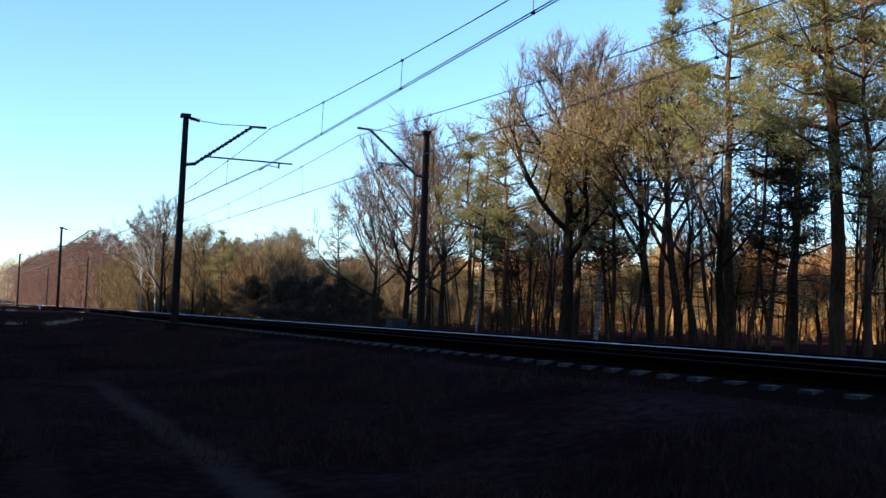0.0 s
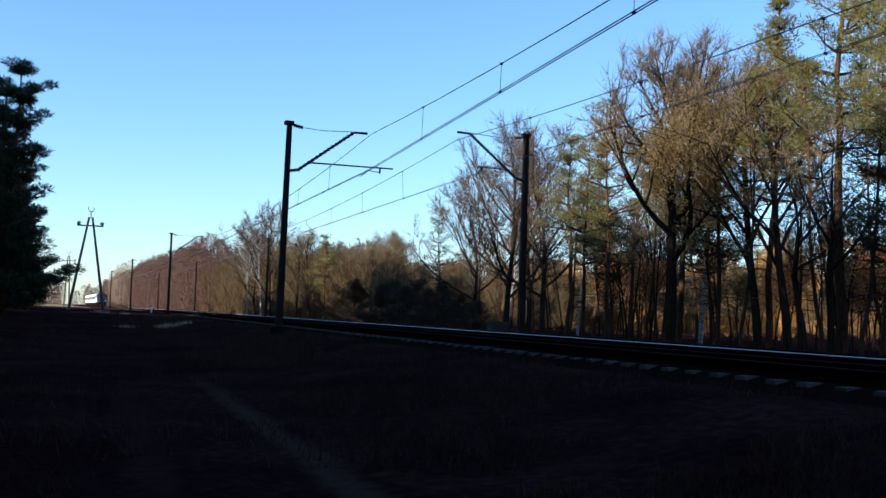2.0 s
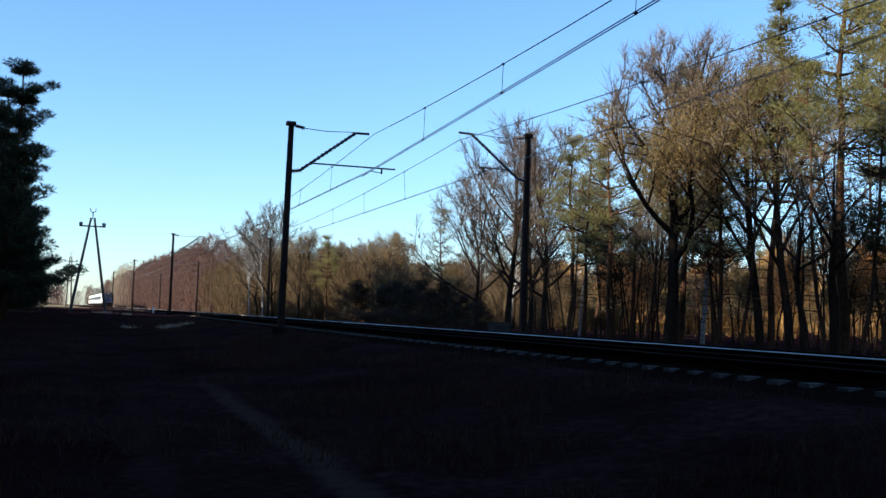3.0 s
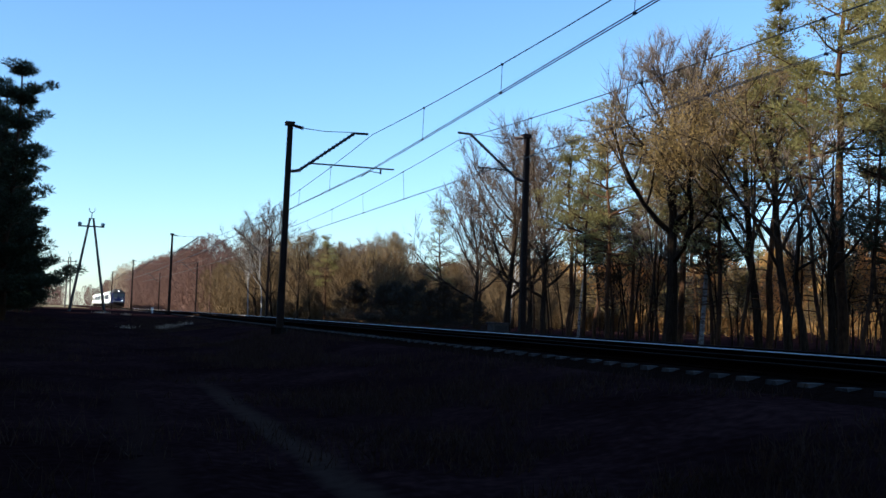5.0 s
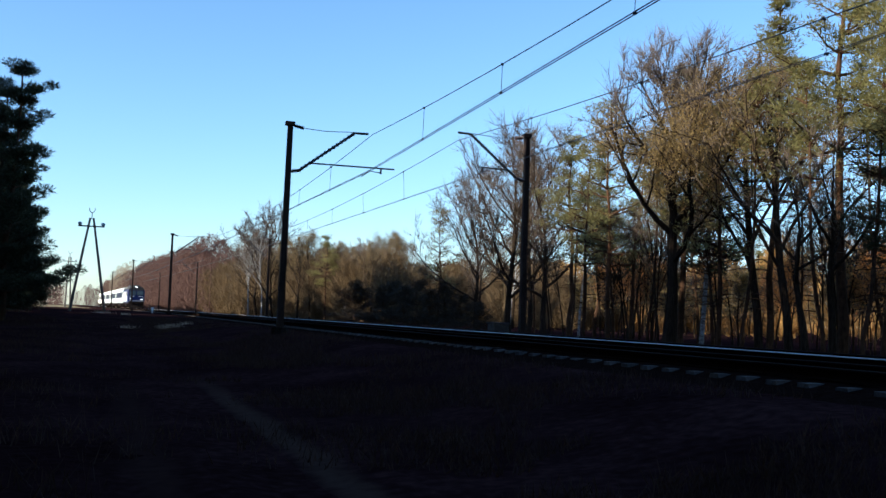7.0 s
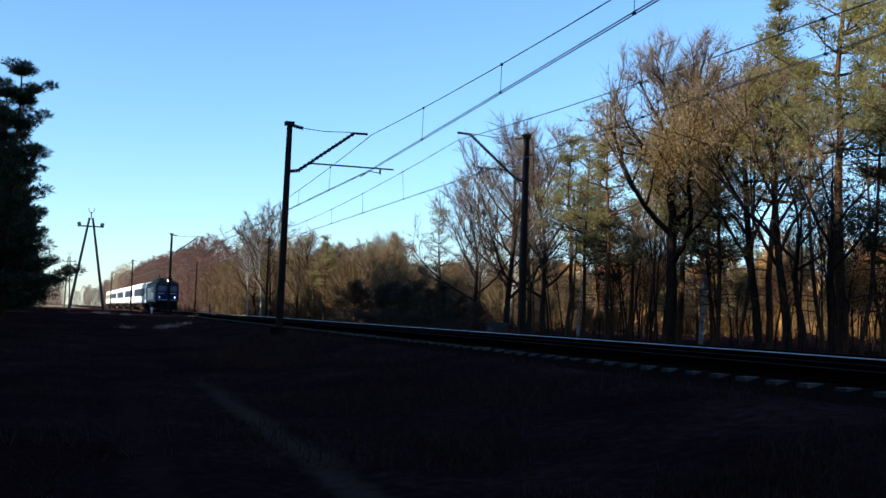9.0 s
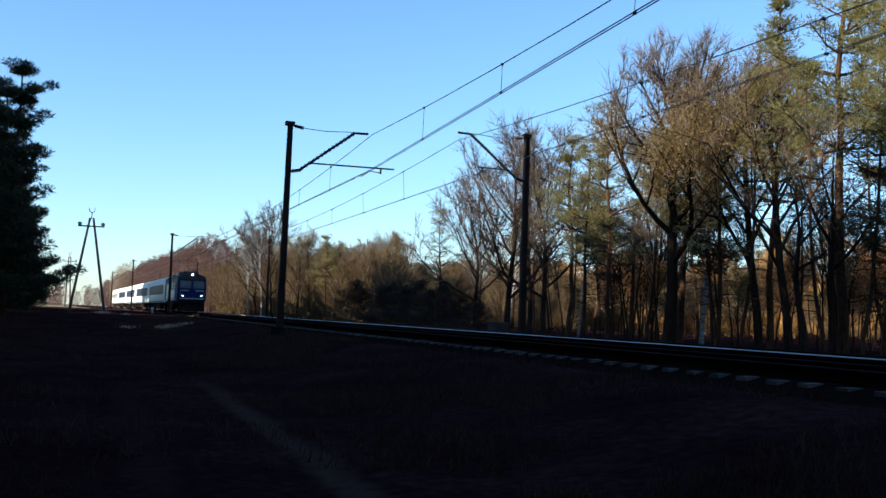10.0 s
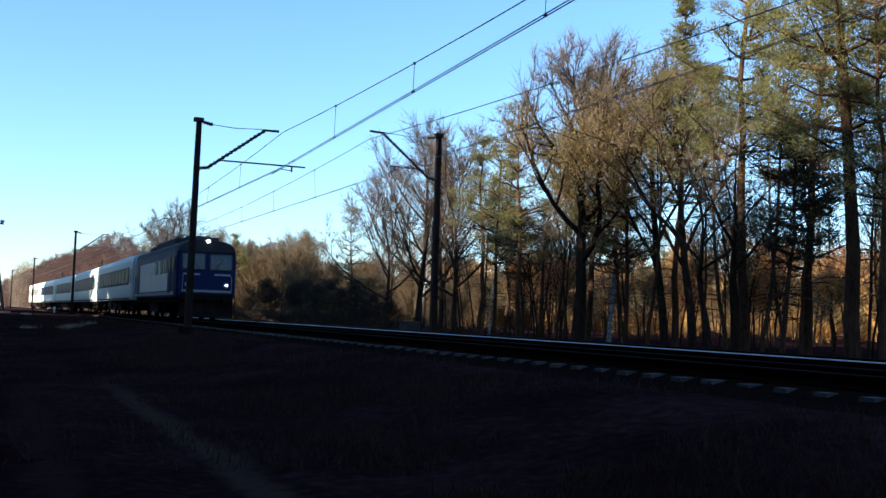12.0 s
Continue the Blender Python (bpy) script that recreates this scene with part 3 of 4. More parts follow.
    # side panels, windows, louvres and doors
    for s in (-1, 1):
        a, b = sorted((s * (w + 0.001), s * (w + 0.014)))
        boxpart("side_panel", (a, b, 2.75, L - 2.75, 1.42, 3.0), LIGHTGREY, t, "light grey side panelling", 0.004)
        boxpart("waist_stripe", (a, b, 0.72, L - 0.72, 1.2, 1.36), STRIPE, t, "", 0.004)
        a2, b2 = sorted((s * (w + 0.008), s * (w + 0.024)))
        for y in (3.45, 4.85, 6.6):
            fr = boxpart("window_frame", (a2, b2, y - 0.52, y + 0.52, 2.3, 2.98), RUBBER, t, "", 0.004)
            a3, b3 = sorted((s * (w + 0.02), s * (w + 0.03)))
            boxpart("window", (a3, b3, y - 0.46, y + 0.46, 2.36, 2.92), WINGLASS, fr, "", 0.003)
        for y in (8.3, 9.8, 11.3, 12.6):
            lv = Geo()
            for i in range(9):
                lv.box(a2, b2, y - 0.55, y + 0.55, 2.36 + i * 0.065, 2.40 + i * 0.065)
            part("louvre", lv, LIGHTGREY, t)
        for y in (2.1, L - 2.1):
            d = boxpart("cab_door", (a2, b2, y - 0.34, y + 0.34, 1.3, 3.1), BLUE, t, "", 0.006)
            a3, b3 = sorted((s * (w + 0.02), s * (w + 0.03)))
            boxpart("door_window", (a3, b3, y - 0.22, y + 0.22, 2.4, 3.0), WINGLASS, d, "", 0.003)
        for y in (1.15, L - 1.15):
            boxpart("cab_window", (a2, b2, y - 0.36, y + 0.36, 2.42, 3.0), WINGLASS, t, "", 0.003)
    boxpart("underframe", (-1.3, 1.3, 0.3, L - 0.3, 0.85, 1.14), UNDER, t, "", 0.02)
    boxpart("battery_box", (-1.3, 1.3, 6.4, 9.5, 0.35, 0.86), UNDER, t, "", 0.03)
    bogie(t, 3.7, 3.05, 0.625)
    bogie(t, L - 3.7, 3.05, 0.625)
    # pantographs: rear raised, front folded
    for yc, up, zb in ((3.6, 0.12, 4.12), (L - 5.4, 1.35, 4.3)):
        g = Geo()
        for s in (-1, 1):
            g.tube([(s * 0.5, yc - 0.7, 4.05), (s * 0.5, yc - 0.7, zb)], 0.06, 8)
            g.tube([(s * 0.5, yc + 0.7, 4.05), (s * 0.5, yc + 0.7, zb)], 0.06, 8)
            for e in (-1, 1):
                g.tube([(s * 0.5, yc + e * 0.7, zb), (s * 0.55, yc + e * 1.15, zb + up * 0.5), (s * 0.35, yc, zb + up)], 0.022, 5)
        g.tube([(-0.5, yc, zb), (0.5, yc, zb)], 0.03, 5)
        pn = part("pantograph", g, RUBBER, t, "raised pantograph" if up > 1 else "folded pantograph")
        g = Geo()
        for e in (-0.15, 0.15):
            g.tube([(-0.95, yc + e, zb + up - 0.2), (-0.7, yc + e, zb + 0.03 + up), (0.7, yc + e, zb + 0.03 + up), (0.95, yc + e, zb + up - 0.2)], 0.025, 5)
        part("collector_shoe", g, RUBBER, pn)
    return t, L


def coach(paint, band, roof, label):
    t = tagged(new("passenger_coach"), label, "railway coach", "train")
    L, w = 24.0, 1.42
    g = Geo()
    loft(g, [body_ring(0.0, w * 0.95, 1.05, 3.45, 3.98), body_ring(0.25, w, 1.0, 3.5, 4.05), body_ring(L - 0.25, w, 1.0, 3.5, 4.05), body_ring(L, w * 0.95, 1.05, 3.45, 3.98)])
    part("body", g, paint, t)
    g = Geo()
    rows = [[(x * 1.003, y, z + 0.012) for x, y, z in body_ring(y, w, 1.0, 3.5, 4.05)[3:14]] for y in (0.12, 6, 12, 18, L - 0.12)]
    n = len(rows[0])
    g.add([p for r in rows for p in r], [(j * n + i, j * n + i + 1, (j + 1) * n + i + 1, (j + 1) * n + i) for j in range(len(rows) - 1) for i in range(n - 1)])
    rf = part("roof", g, roof, t, "", True)
    for y in (3, 9, 15, 21):
        boxpart("vent", (-0.18, 0.18, y - 0.35, y + 0.35, 3.98, 4.2), roof, rf, "", 0.04)
    for s in (-1, 1):
        a, b = sorted((s * (w + 0.001), s * (w + 0.012)))
        boxpart("window_band", (a, b, 2.0, L - 2.0, 2.0, 3.12), band, t, "", 0.004)
        a, b = sorted((s * (w + 0.006), s * (w + 0.02)))
        a2, b2 = sorted((s * (w + 0.014), s * (w + 0.026)))
        for i in range(10):
            y = 3.1 + i * 1.98
            fr = boxpart("window_frame", (a, b, y - 0.66, y + 0.66, 2.08, 3.05), RUBBER, t, "", 0.004)
            boxpart("window", (a2, b2, y - 0.6, y + 0.6, 2.14, 2.99), WINGLASS, fr, "", 0.003)
        for y in (0.95, L - 0.95):
            d = boxpart("door", (a, b, y - 0.42, y + 0.42, 1.05, 3.15), paint, t, "", 0.006)
            boxpart("door_window", (a2, b2, y - 0.26, y + 0.26, 2.1, 3.0), WINGLASS, d, "", 0.003)
            st = Geo()
            for z in (0.45, 0.75):
                st.box(*sorted((s * 1.15, s * 1.4)), y - 0.4, y + 0.4, z, z + 0.04)
            part("step", st, UNDER, t)
        a, b = sorted((s * (w + 0.001), s * (w + 0.01)))
        boxpart("sill_stripe", (a, b, 0.4, L - 0.4, 1.06, 1.16), band, t, "", 0.003)
    boxpart("underframe", (-1.2, 1.2, 0.3, L - 0.3, 0.82, 1.04), UNDER, t, "", 0.02)
    for y0, y1 in ((7.2, 9.4), (10.2, 12.6), (13.5, 15.8)):
        boxpart("equipment_box", (-1.25, 1.25, y0, y1, 0.35, 0.83), UNDER, t, "", 0.03)
    bogie(t, 3.0, 2.5, 0.46)
    bogie(t, L - 3.0, 2.5, 0.46)
    for y, e in ((0.0, -1), (L, 1)):
        g = Geo()
        g.box(-0.55, 0.55, *sorted((y, y + e * 0.26)), 1.1, 3.2)
        part("gangway", g, RUBBER, t, "", bevel=0.05)
        buffers(t, y, e * 0.55)
    return t, L


loco, LL = locomotive()
cars = []
for paint, band, roof, label in (
        (COACHGREY, BLUE, ROOFG, "light grey passenger coach with blue window band"),
        (COACHGREY, BLUE, ROOFG, "light grey passenger coach with blue window band"),
        (COACHGREY, BLUE, ROOFG, "light grey passenger coach with blue window band"),
        (COACHGREY, BLUE, ROOFG, "light grey passenger coach with blue window band"),
        (CREAM, LIGHTGREY, CREAM, "cream white last coach of the passenger train")):
    cars.append(coach(paint, band, roof, label))

# ---------------------------------------------------------------- trees


def grow(rng, g, base, way, length, radius, level, tips, levels, kids, spread, sides, lift=0.25, wander=0.12, start_at=0.45, limb=0.62):
    """A branch as a bent tube with side branches; collects twig tips."""
    n = 5 if level < 2 else 3
    pts, d, p = [np.array(base, float)], np.array(way, float), np.array(base, float)
    for i in range(n):
        d = d + rng.normal(0, wander * (0.45 if level == 0 else 1.0), 3) + np.array([0, 0, lift * 0.25 * (level > 0)])
        d /= np.linalg.norm(d)
        p = p + d * length / n
        pts.append(p)
    rad = np.linspace(radius, radius * (0.45 if level == 0 else 0.3), n + 1)
    g.tube(pts, rad, sides[min(level, len(sides) - 1)], cap=False)
    if level >= levels:
        tips.append((pts[-1], d))
        tips.append((pts[n // 2], d))
        return
    count = kids[level]
    for i in range(count):
        f = (start_at if level == 0 else 0.2) + (1 - start_at if level == 0 else 0.8) * (i + rng.uniform(0.2, 0.9)) / count
        f = min(f, 0.99)
        j = min(int(f * n), n - 1)
        start = pts[j] + (pts[j + 1] - pts[j]) * (f * n - j)
        ax = np.cross(d, rng.normal(size=3))
        ax /= np.linalg.norm(ax)
        ang = spread * rng.uniform(0.7, 1.25)
        dd = d * math.cos(ang) + ax * math.sin(ang)
        dd[2] = abs(dd[2]) * 0.7 + lift if level == 0 else dd[2]
        ll = length * (limb if level == 0 else 0.55) * (1.3 - 0.95 * f if level == 0 else 1.15 - 0.6 * f) * rng.uniform(0.75, 1.2)
        grow(rng, g, start, dd, ll, radius * (0.5 - 0.22 * f), level + 1, tips, levels, kids, spread, sides, lift, wander)


def bare_tree(name, label, seed, h, r, bark, kids=(11, 7, 5), spread=0.75, lift=0.35, twigs=5, twig_len=0.7, leaves=0, leaf_mat=None, leaf_size=0.06, twin=False, twig_mat=None, start_at=0.45, limb=0.62):
    rng = np.random.default_rng(seed)
    t = tagged(new(name), label, "tree", "trees of the forest")
    g, tips = Geo(), []
    grow(rng, g, (0, 0, -0.3), (0.03, 0.02, 1), h * 0.82, r, 0, tips, 2 if len(kids) == 2 else 3, kids, spread, (8, 6, 4, 3), lift, 0.12, start_at, limb)
    if twin:
        grow(rng, g, (0.5, -0.15, -0.3), (0.16, -0.05, 1), h * 0.72, r * 0.75, 0, tips, 3, kids, spread, (8, 6, 4, 3), lift, 0.12, start_at, limb)
    part("trunk", g, bark, t)
    c = np.array([p for p, _ in tips])
    d = np.array([q for _, q in tips])
    c, d = np.repeat(c, twigs, 0), np.repeat(d, twigs, 0)
    d = d + rng.normal(0, 0.55, d.shape)
    g = Geo()
    g.slivers(c, d, twig_len * rng.uniform(0.5, 1.3, len(c)), 0.022, rng)
    part("crown", g, twig_mat or BARK_TWIG, t)
    if leaves:
        g = Geo()
        k = rng.integers(0, len(c), leaves)
        dn = d / np.linalg.norm(d, axis=1)[:, None]
        g.leaves(c[k] + dn[k] * rng.uniform(0, twig_len, (leaves, 1)) + rng.normal(0, 0.10, (leaves, 3)), leaf_size, rng)
        part("foliage", g, leaf_mat, t)
    return t


def needle_clumps(g, rng, centres, sizes, per, length, width):
    """Flattened cushions of needles, fuller above than below."""
    n = rng.poisson(per, len(centres)) + 4
    c, k = np.repeat(centres, n, 0), np.repeat(sizes, n)
    v = rng.normal(size=c.shape)
    v /= np.linalg.norm(v, axis=1)[:, None]
    v *= rng.uniform(0.1, 1.0, (len(c), 1)) ** 0.45
    v[:, 2] = v[:, 2] * 0.5 + 0.08
    d = v * 1.2 + rng.normal(0, 0.5, c.shape) + np.array([0, 0, 0.35])
    g.slivers(c + v * k[:, None], d, length * rng.uniform(0.6, 1.25, len(c)), width, rng)


def pine(label, seed, h, r, crown_from=0.45, reach=2.6, whorls=13, per=60, needles=None, dead=True, name="pine_tree", droop=0.0, cone=False, fat=1.0, full=1.0, point=0.75, bark=None, lump=1.0):
    """Scots pine or spruce: straight trunk, whorls of limbs, cushions of needles along their outer parts."""
    rng = np.random.default_rng(seed)
    t = tagged(new(name), label, "tree", "trees of the forest")
    g = Geo()
    n = 9
    bow = rng.normal(0, 0.12, (n + 1, 2)).cumsum(0) * 0.6
    pts = np.array([(bow[i, 0], bow[i, 1], -0.3 + (h + 0.1) * i / n) for i in range(n + 1)])
    pts[0, :2] = pts[1, :2] = 0
    g.tube(pts, np.linspace(r, r * 0.18, n + 1), 8)
    at = lambda z: np.array([np.interp(z, pts[:, 2], pts[:, k]) for k in range(3)])
    cen, size = [at(h * 0.985)], [0.3]
    for k in range(whorls):
        f = (k + rng.uniform(0, 0.7)) / whorls
        z = h * (crown_from + (1 - crown_from) * f) * 0.985
        wide = reach * ((1 - f) ** 0.75 + 0.08 if cone else (1.05 - point * f ** 1.6) * rng.uniform(0.5, 1.15))
        for b in range(rng.integers(3, 5) if not cone else rng.integers(5, 8)):
            a = rng.uniform(0, 2 * math.pi)
            ln = wide * rng.uniform(0.55, 1.1)
            up = -droop + (0.45 * f if not cone else 0.1 * f) + rng.uniform(-0.12, 0.2)
            p0 = at(z)
            d = np.array([math.cos(a), math.sin(a), up])
            bp = [p0 + d * ln * q + np.array([0, 0, (0.2 if not cone else 0.12) * ln * q * q]) + rng.normal(0, 0.06, 3) * (q > 0) for q in (0, 0.35, 0.7, 1.0)]
            g.tube(bp, [0.05 * ln / 2 + 0.012, 0.036, 0.024, 0.01], 4, cap=False)
            m = max(2, int(ln * (2.0 if not cone else 2.4) * full))
            for q in np.linspace(0.5 if not cone else 0.2, 1.0, m):
                j = min(int(q * 3), 2)
                p = bp[j] + (bp[j + 1] - bp[j]) * (q * 3 - j)
                side = np.array([-d[1], d[0], 0]) * rng.normal(0, 0.3) * ln * ((1.1 - q) * 0.7 if cone else 0.5)
                e = p + side + np.array([0, 0, 0.1 + rng.normal(0, 0.07) - (0.15 * abs(side).sum() if cone else 0)])
                if not cone:
                    g.tube([p - d * 0.15, e], [0.014, 0.006], 3, cap=False)
                cen.append(e)
                size.append(lump * rng.uniform(0.28, 0.62) * (0.75 if cone else 1.0) * (1.0 - 0.35 * f))
    if dead:   # bare dead snags below the crown
        for k in range(14):
            z = h * rng.uniform(0.15, crown_from + 0.1)
            a = rng.uniform(0, 2 * math.pi)
            p0, q = at(z), rng.uniform(0.5, 1.25)
            g.tube([p0, p0 + np.array([math.cos(a) * 0.6, math.sin(a) * 0.6, 0.05]) * q, p0 + np.array([math.cos(a + 0.2) * 1.4, math.sin(a + 0.2) * 1.4, -0.15]) * q], [0.028, 0.02, 0.006], 3, cap=False)
    part("trunk", g, bark or BARK_PINE, t)
    g = Geo()
    needle_clumps(g, rng, np.array(cen), np.array(size), per, 0.2 * fat ** 0.5, 0.034 * fat)
    part("crown", g, needles or NEEDLE, t)
    return t


def fan_tree(name, label, seed, h, r, limbs=11, wide=0.36, low=0.16, twigs=5, lift0=0.85, forks=(8, 5, 0), bark=None, twig_mat=None, leaves=0, leaf_mat=None, leaf_size=0.045, leaf_to=0.8):
    """Leafless crown: limbs leave a short trunk and sweep up into a dome, forking into ever finer upright twigs."""
    rng = np.random.default_rng(seed)
    t = tagged(new(name), label, "tree", "trees of the forest")
    g, tips, ways, inner = Geo(), [], [], []
    stem = [np.array([0, 0, -0.3])]
    for i in range(7):
        stem.append(stem[-1] + np.array([rng.normal(0, 0.1), rng.normal(0, 0.1), (h * 0.8 + 0.3) / 7]))
    stem = np.array(stem)
    g.tube(stem, np.linspace(r, r * 0.2, 8) * np.array([1.25, 1, 1, 1, 1, 1, 1, 1]), 8, cap=False)

    def sweep(p, way, length, radius, level, lift):
        n, pts, d = (6, 4, 3)[level], [np.array(p)], np.array(way, float)
        for i in range(n):
            d = d + np.array([0, 0, lift / n]) + rng.normal(0, (0.11, 0.13, 0.16)[level], 3)
            d /= np.linalg.norm(d)
            pts.append(pts[-1] + d * length / n)
        g.tube(pts, np.linspace(radius, radius * 0.3, n + 1), (6, 4, 3)[level], cap=False)
        count = forks[level]
        for i in range(count):
            f = 0.25 + 0.75 * (i + rng.uniform(0.1, 0.9)) / count
            j = min(int(f * n), n - 1)
            q = pts[j] + (pts[j + 1] - pts[j]) * (f * n - j)
            w = pts[j + 1] - pts[j]
            w = w / np.linalg.norm(w) + rng.normal(0, 0.6, 3) + np.array([0, 0, 0.1])
            sweep(q, w / np.linalg.norm(w), length * (0.52, 0.5)[level] * (1.25 - 0.6 * f) * rng.uniform(0.7, 1.2), max(0.012, radius * 0.42 * (1.1 - 0.5 * f)), level + 1, 0.35)
        if level > 0:
            for q in (pts[-1], pts[n // 2], pts[1]):
                tips.append(q)
                ways.append(d)

    for i in range(limbs):
        f = (i + rng.uniform(0, 0.8)) / limbs
        z = h * (low + (0.78 - low) * f)
        p = np.array([np.interp(z, stem[:, 2], stem[:, k]) for k in range(3)])
        a = i * 2.4 + rng.uniform(-0.4, 0.4)
        out = 0.95 - 0.55 * f
        length = h * (wide * 1.75 * (1 - 0.55 * f)) * rng.uniform(0.85, 1.12)
        sweep(p, (math.cos(a) * out, math.sin(a) * out, 0.5 + 0.5 * f), length, r * (0.48 - 0.26 * f), 0, lift0)
    part("trunk", g, bark or BARK_OAK, t)
    c, d = np.repeat(np.array(tips), twigs, 0), np.repeat(np.array(ways), twigs, 0)
    d = d + rng.normal(0, 0.42, d.shape) + np.array([0, 0, 0.15])
    g = Geo()
    g.slivers(c, d, rng.uniform(0.35, 1.0, len(c)), 0.024, rng)
    part("crown", g, twig_mat or BARK_TWIG, t)
    if leaves:   # withered leaves keep to the inner crown
        low_tips = np.array([q for q in tips if q[2] < h * leaf_to])
        k = rng.integers(0, len(low_tips), leaves)
        g = Geo()
        g.leaves(low_tips[k] + rng.normal(0, 0.38, (leaves, 3)), leaf_size, rng)
        part("foliage", g, leaf_mat, t)
    return t


def place(src, x, y, s=1.0, turn=0.0, first=set()):
    """Stand a tree at x, y; the first use takes the built one itself."""
    m = pose(x, y, ground_z(x, y) - 0.02, random.uniform(-1.5, 1.5), random.uniform(-1.5, 1.5), turn) @ Matrix.Diagonal((s, s, s * random.uniform(0.95, 1.05), 1))
    if src.name not in first:
        first.add(src.name)
        src.matrix_basis = m
        return src
    c = copy_thing(src, Matrix.Identity(4))
    c.matrix_basis = m
    return c


def seen_at(angle, x):
    """Place at the distance x beside the eye's line, in the direction of angle degrees right of +y."""
    return x, x / math.tan(radians(angle))


OAK = fan_tree("oak_tree", "big forked oak with withered olive-brown leaves and bare outer twigs", 11, 13.6, 0.33, 14, 0.27, 0.28, 4, 0.55, leaves=34000, leaf_mat=OAKLEAF, leaf_size=0.055, leaf_to=0.74)
OAK2 = bare_tree("oak_tree", "slim oak keeping brown withered leaves", 12, 12.0, 0.19, BARK_OAK, (11, 7, 5), 0.75, 0.3, 4, 0.6, 12000, OAKLEAF, 0.045, start_at=0.35)
OAK3 = fan_tree("oak_tree", "crooked dark young oak without leaves", 19, 7.0, 0.15, 6, 0.27, 0.36, 2, 0.4, (4, 2, 0))
ALDER = fan_tree("bare_tree", "leafless tree with a wide fan of fine upright twigs", 13, 13.0, 0.21, 12, 0.31, 0.14, 3, 0.7)
ALDER2 = fan_tree("bare_tree", "leafless spreading tree with dark limbs", 14, 12.0, 0.19, 11, 0.33, 0.18, 3, 0.7)
BIRCH = bare_tree("birch_tree", "leafless birch with a pale white trunk", 15, 13.0, 0.12, BARK_BIRCH, (14, 6, 4), 0.6, 0.3, 5, 0.7)
SAPLING = bare_tree("young_tree", "thin leafless young tree in the undergrowth", 16, 8.0, 0.06, BARK_OAK, (10, 5), 0.5, 0.45, 6, 0.6)
SHRUB = bare_tree("beech_bush", "young beech with lit orange autumn leaves", 17, 4.5, 0.05, BARK_OAK, (11, 6), 0.8, 0.35, 5, 0.5, 1700, BEECH, 0.07)
SHRUB2 = bare_tree("oak_bush", "scrubby young oak with tan withered leaves", 18, 4.0, 0.05, BARK_OAK, (11, 6), 0.8, 0.35, 5, 0.5, 1500, OAKLEAF, 0.075)
PINE1 = pine("tall Scots pine with orange upper bark", 21, 14.2, 0.19, 0.48, 2.7, 12, 120, full=1.15, lump=1.3)
PINE2 = pine("Scots pine with an open irregular crown", 22, 13.0, 0.17, 0.42, 2.3, 12, 105, full=1.1, lump=1.25)
PINE3 = pine("slender Scots pine with a narrow pointed crown", 23, 13.5, 0.14, 0.40, 1.6, 15, 80, lump=1.15, point=0.95)
PINE4 = pine("broad Scots pine with long level boughs", 28, 15.0, 0.24, 0.38, 3.7, 13, 140, full=1.1, point=0.6, lump=1.4)
PINE5 = pine("slim shaded pine with sparse dark boughs", 29, 11.0, 0.12, 0.34, 1.9, 11, 60, full=0.8, lump=1.1)
POLEPINE = pine("thin young pine with a bare dark stem", 30, 10.5, 0.085, 0.62, 1.2, 8, 40)
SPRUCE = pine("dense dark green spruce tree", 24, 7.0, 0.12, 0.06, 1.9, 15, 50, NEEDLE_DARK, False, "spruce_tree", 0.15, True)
SHADEPINE = pine("small pine with level boughs, its shade painted dark", 31, 7.2, 0.09, 0.42, 1.7, 9, 80, NEEDLE_DARK)
EVERGREEN = pine("dense evergreen bush at the forest foot, shade painted in", 32, 3.9, 0.07, 0.03, 2.2, 9, 110, NEEDLE_SHADOW, False, "evergreen_bush", lump=1.3, point=0.85)
EDGE1 = pine("pine with dense rounded boughs at the wood's edge, shade painted in", 25, 15.6, 0.24, 0.04, 3.7, 17, 230, NEEDLE_DARK, False, fat=1.6, full=0.9, point=0.74, lump=1.55)
WALLPINE = pine("tall dense pine added to the wood to cast shade", 27, 16.0, 0.22, 0.05, 3.2, 20, 15, NEEDLE_DARK, False, fat=8.5, full=2.0, lump=1.5)
EDGE2 = pine("pine in the shaded wood with the shade painted in", 26, 15.0, 0.22, 0.12, 2.9, 16, 180, NEEDLE_DARK, True, fat=1.6, full=0.9, lump=1.4)

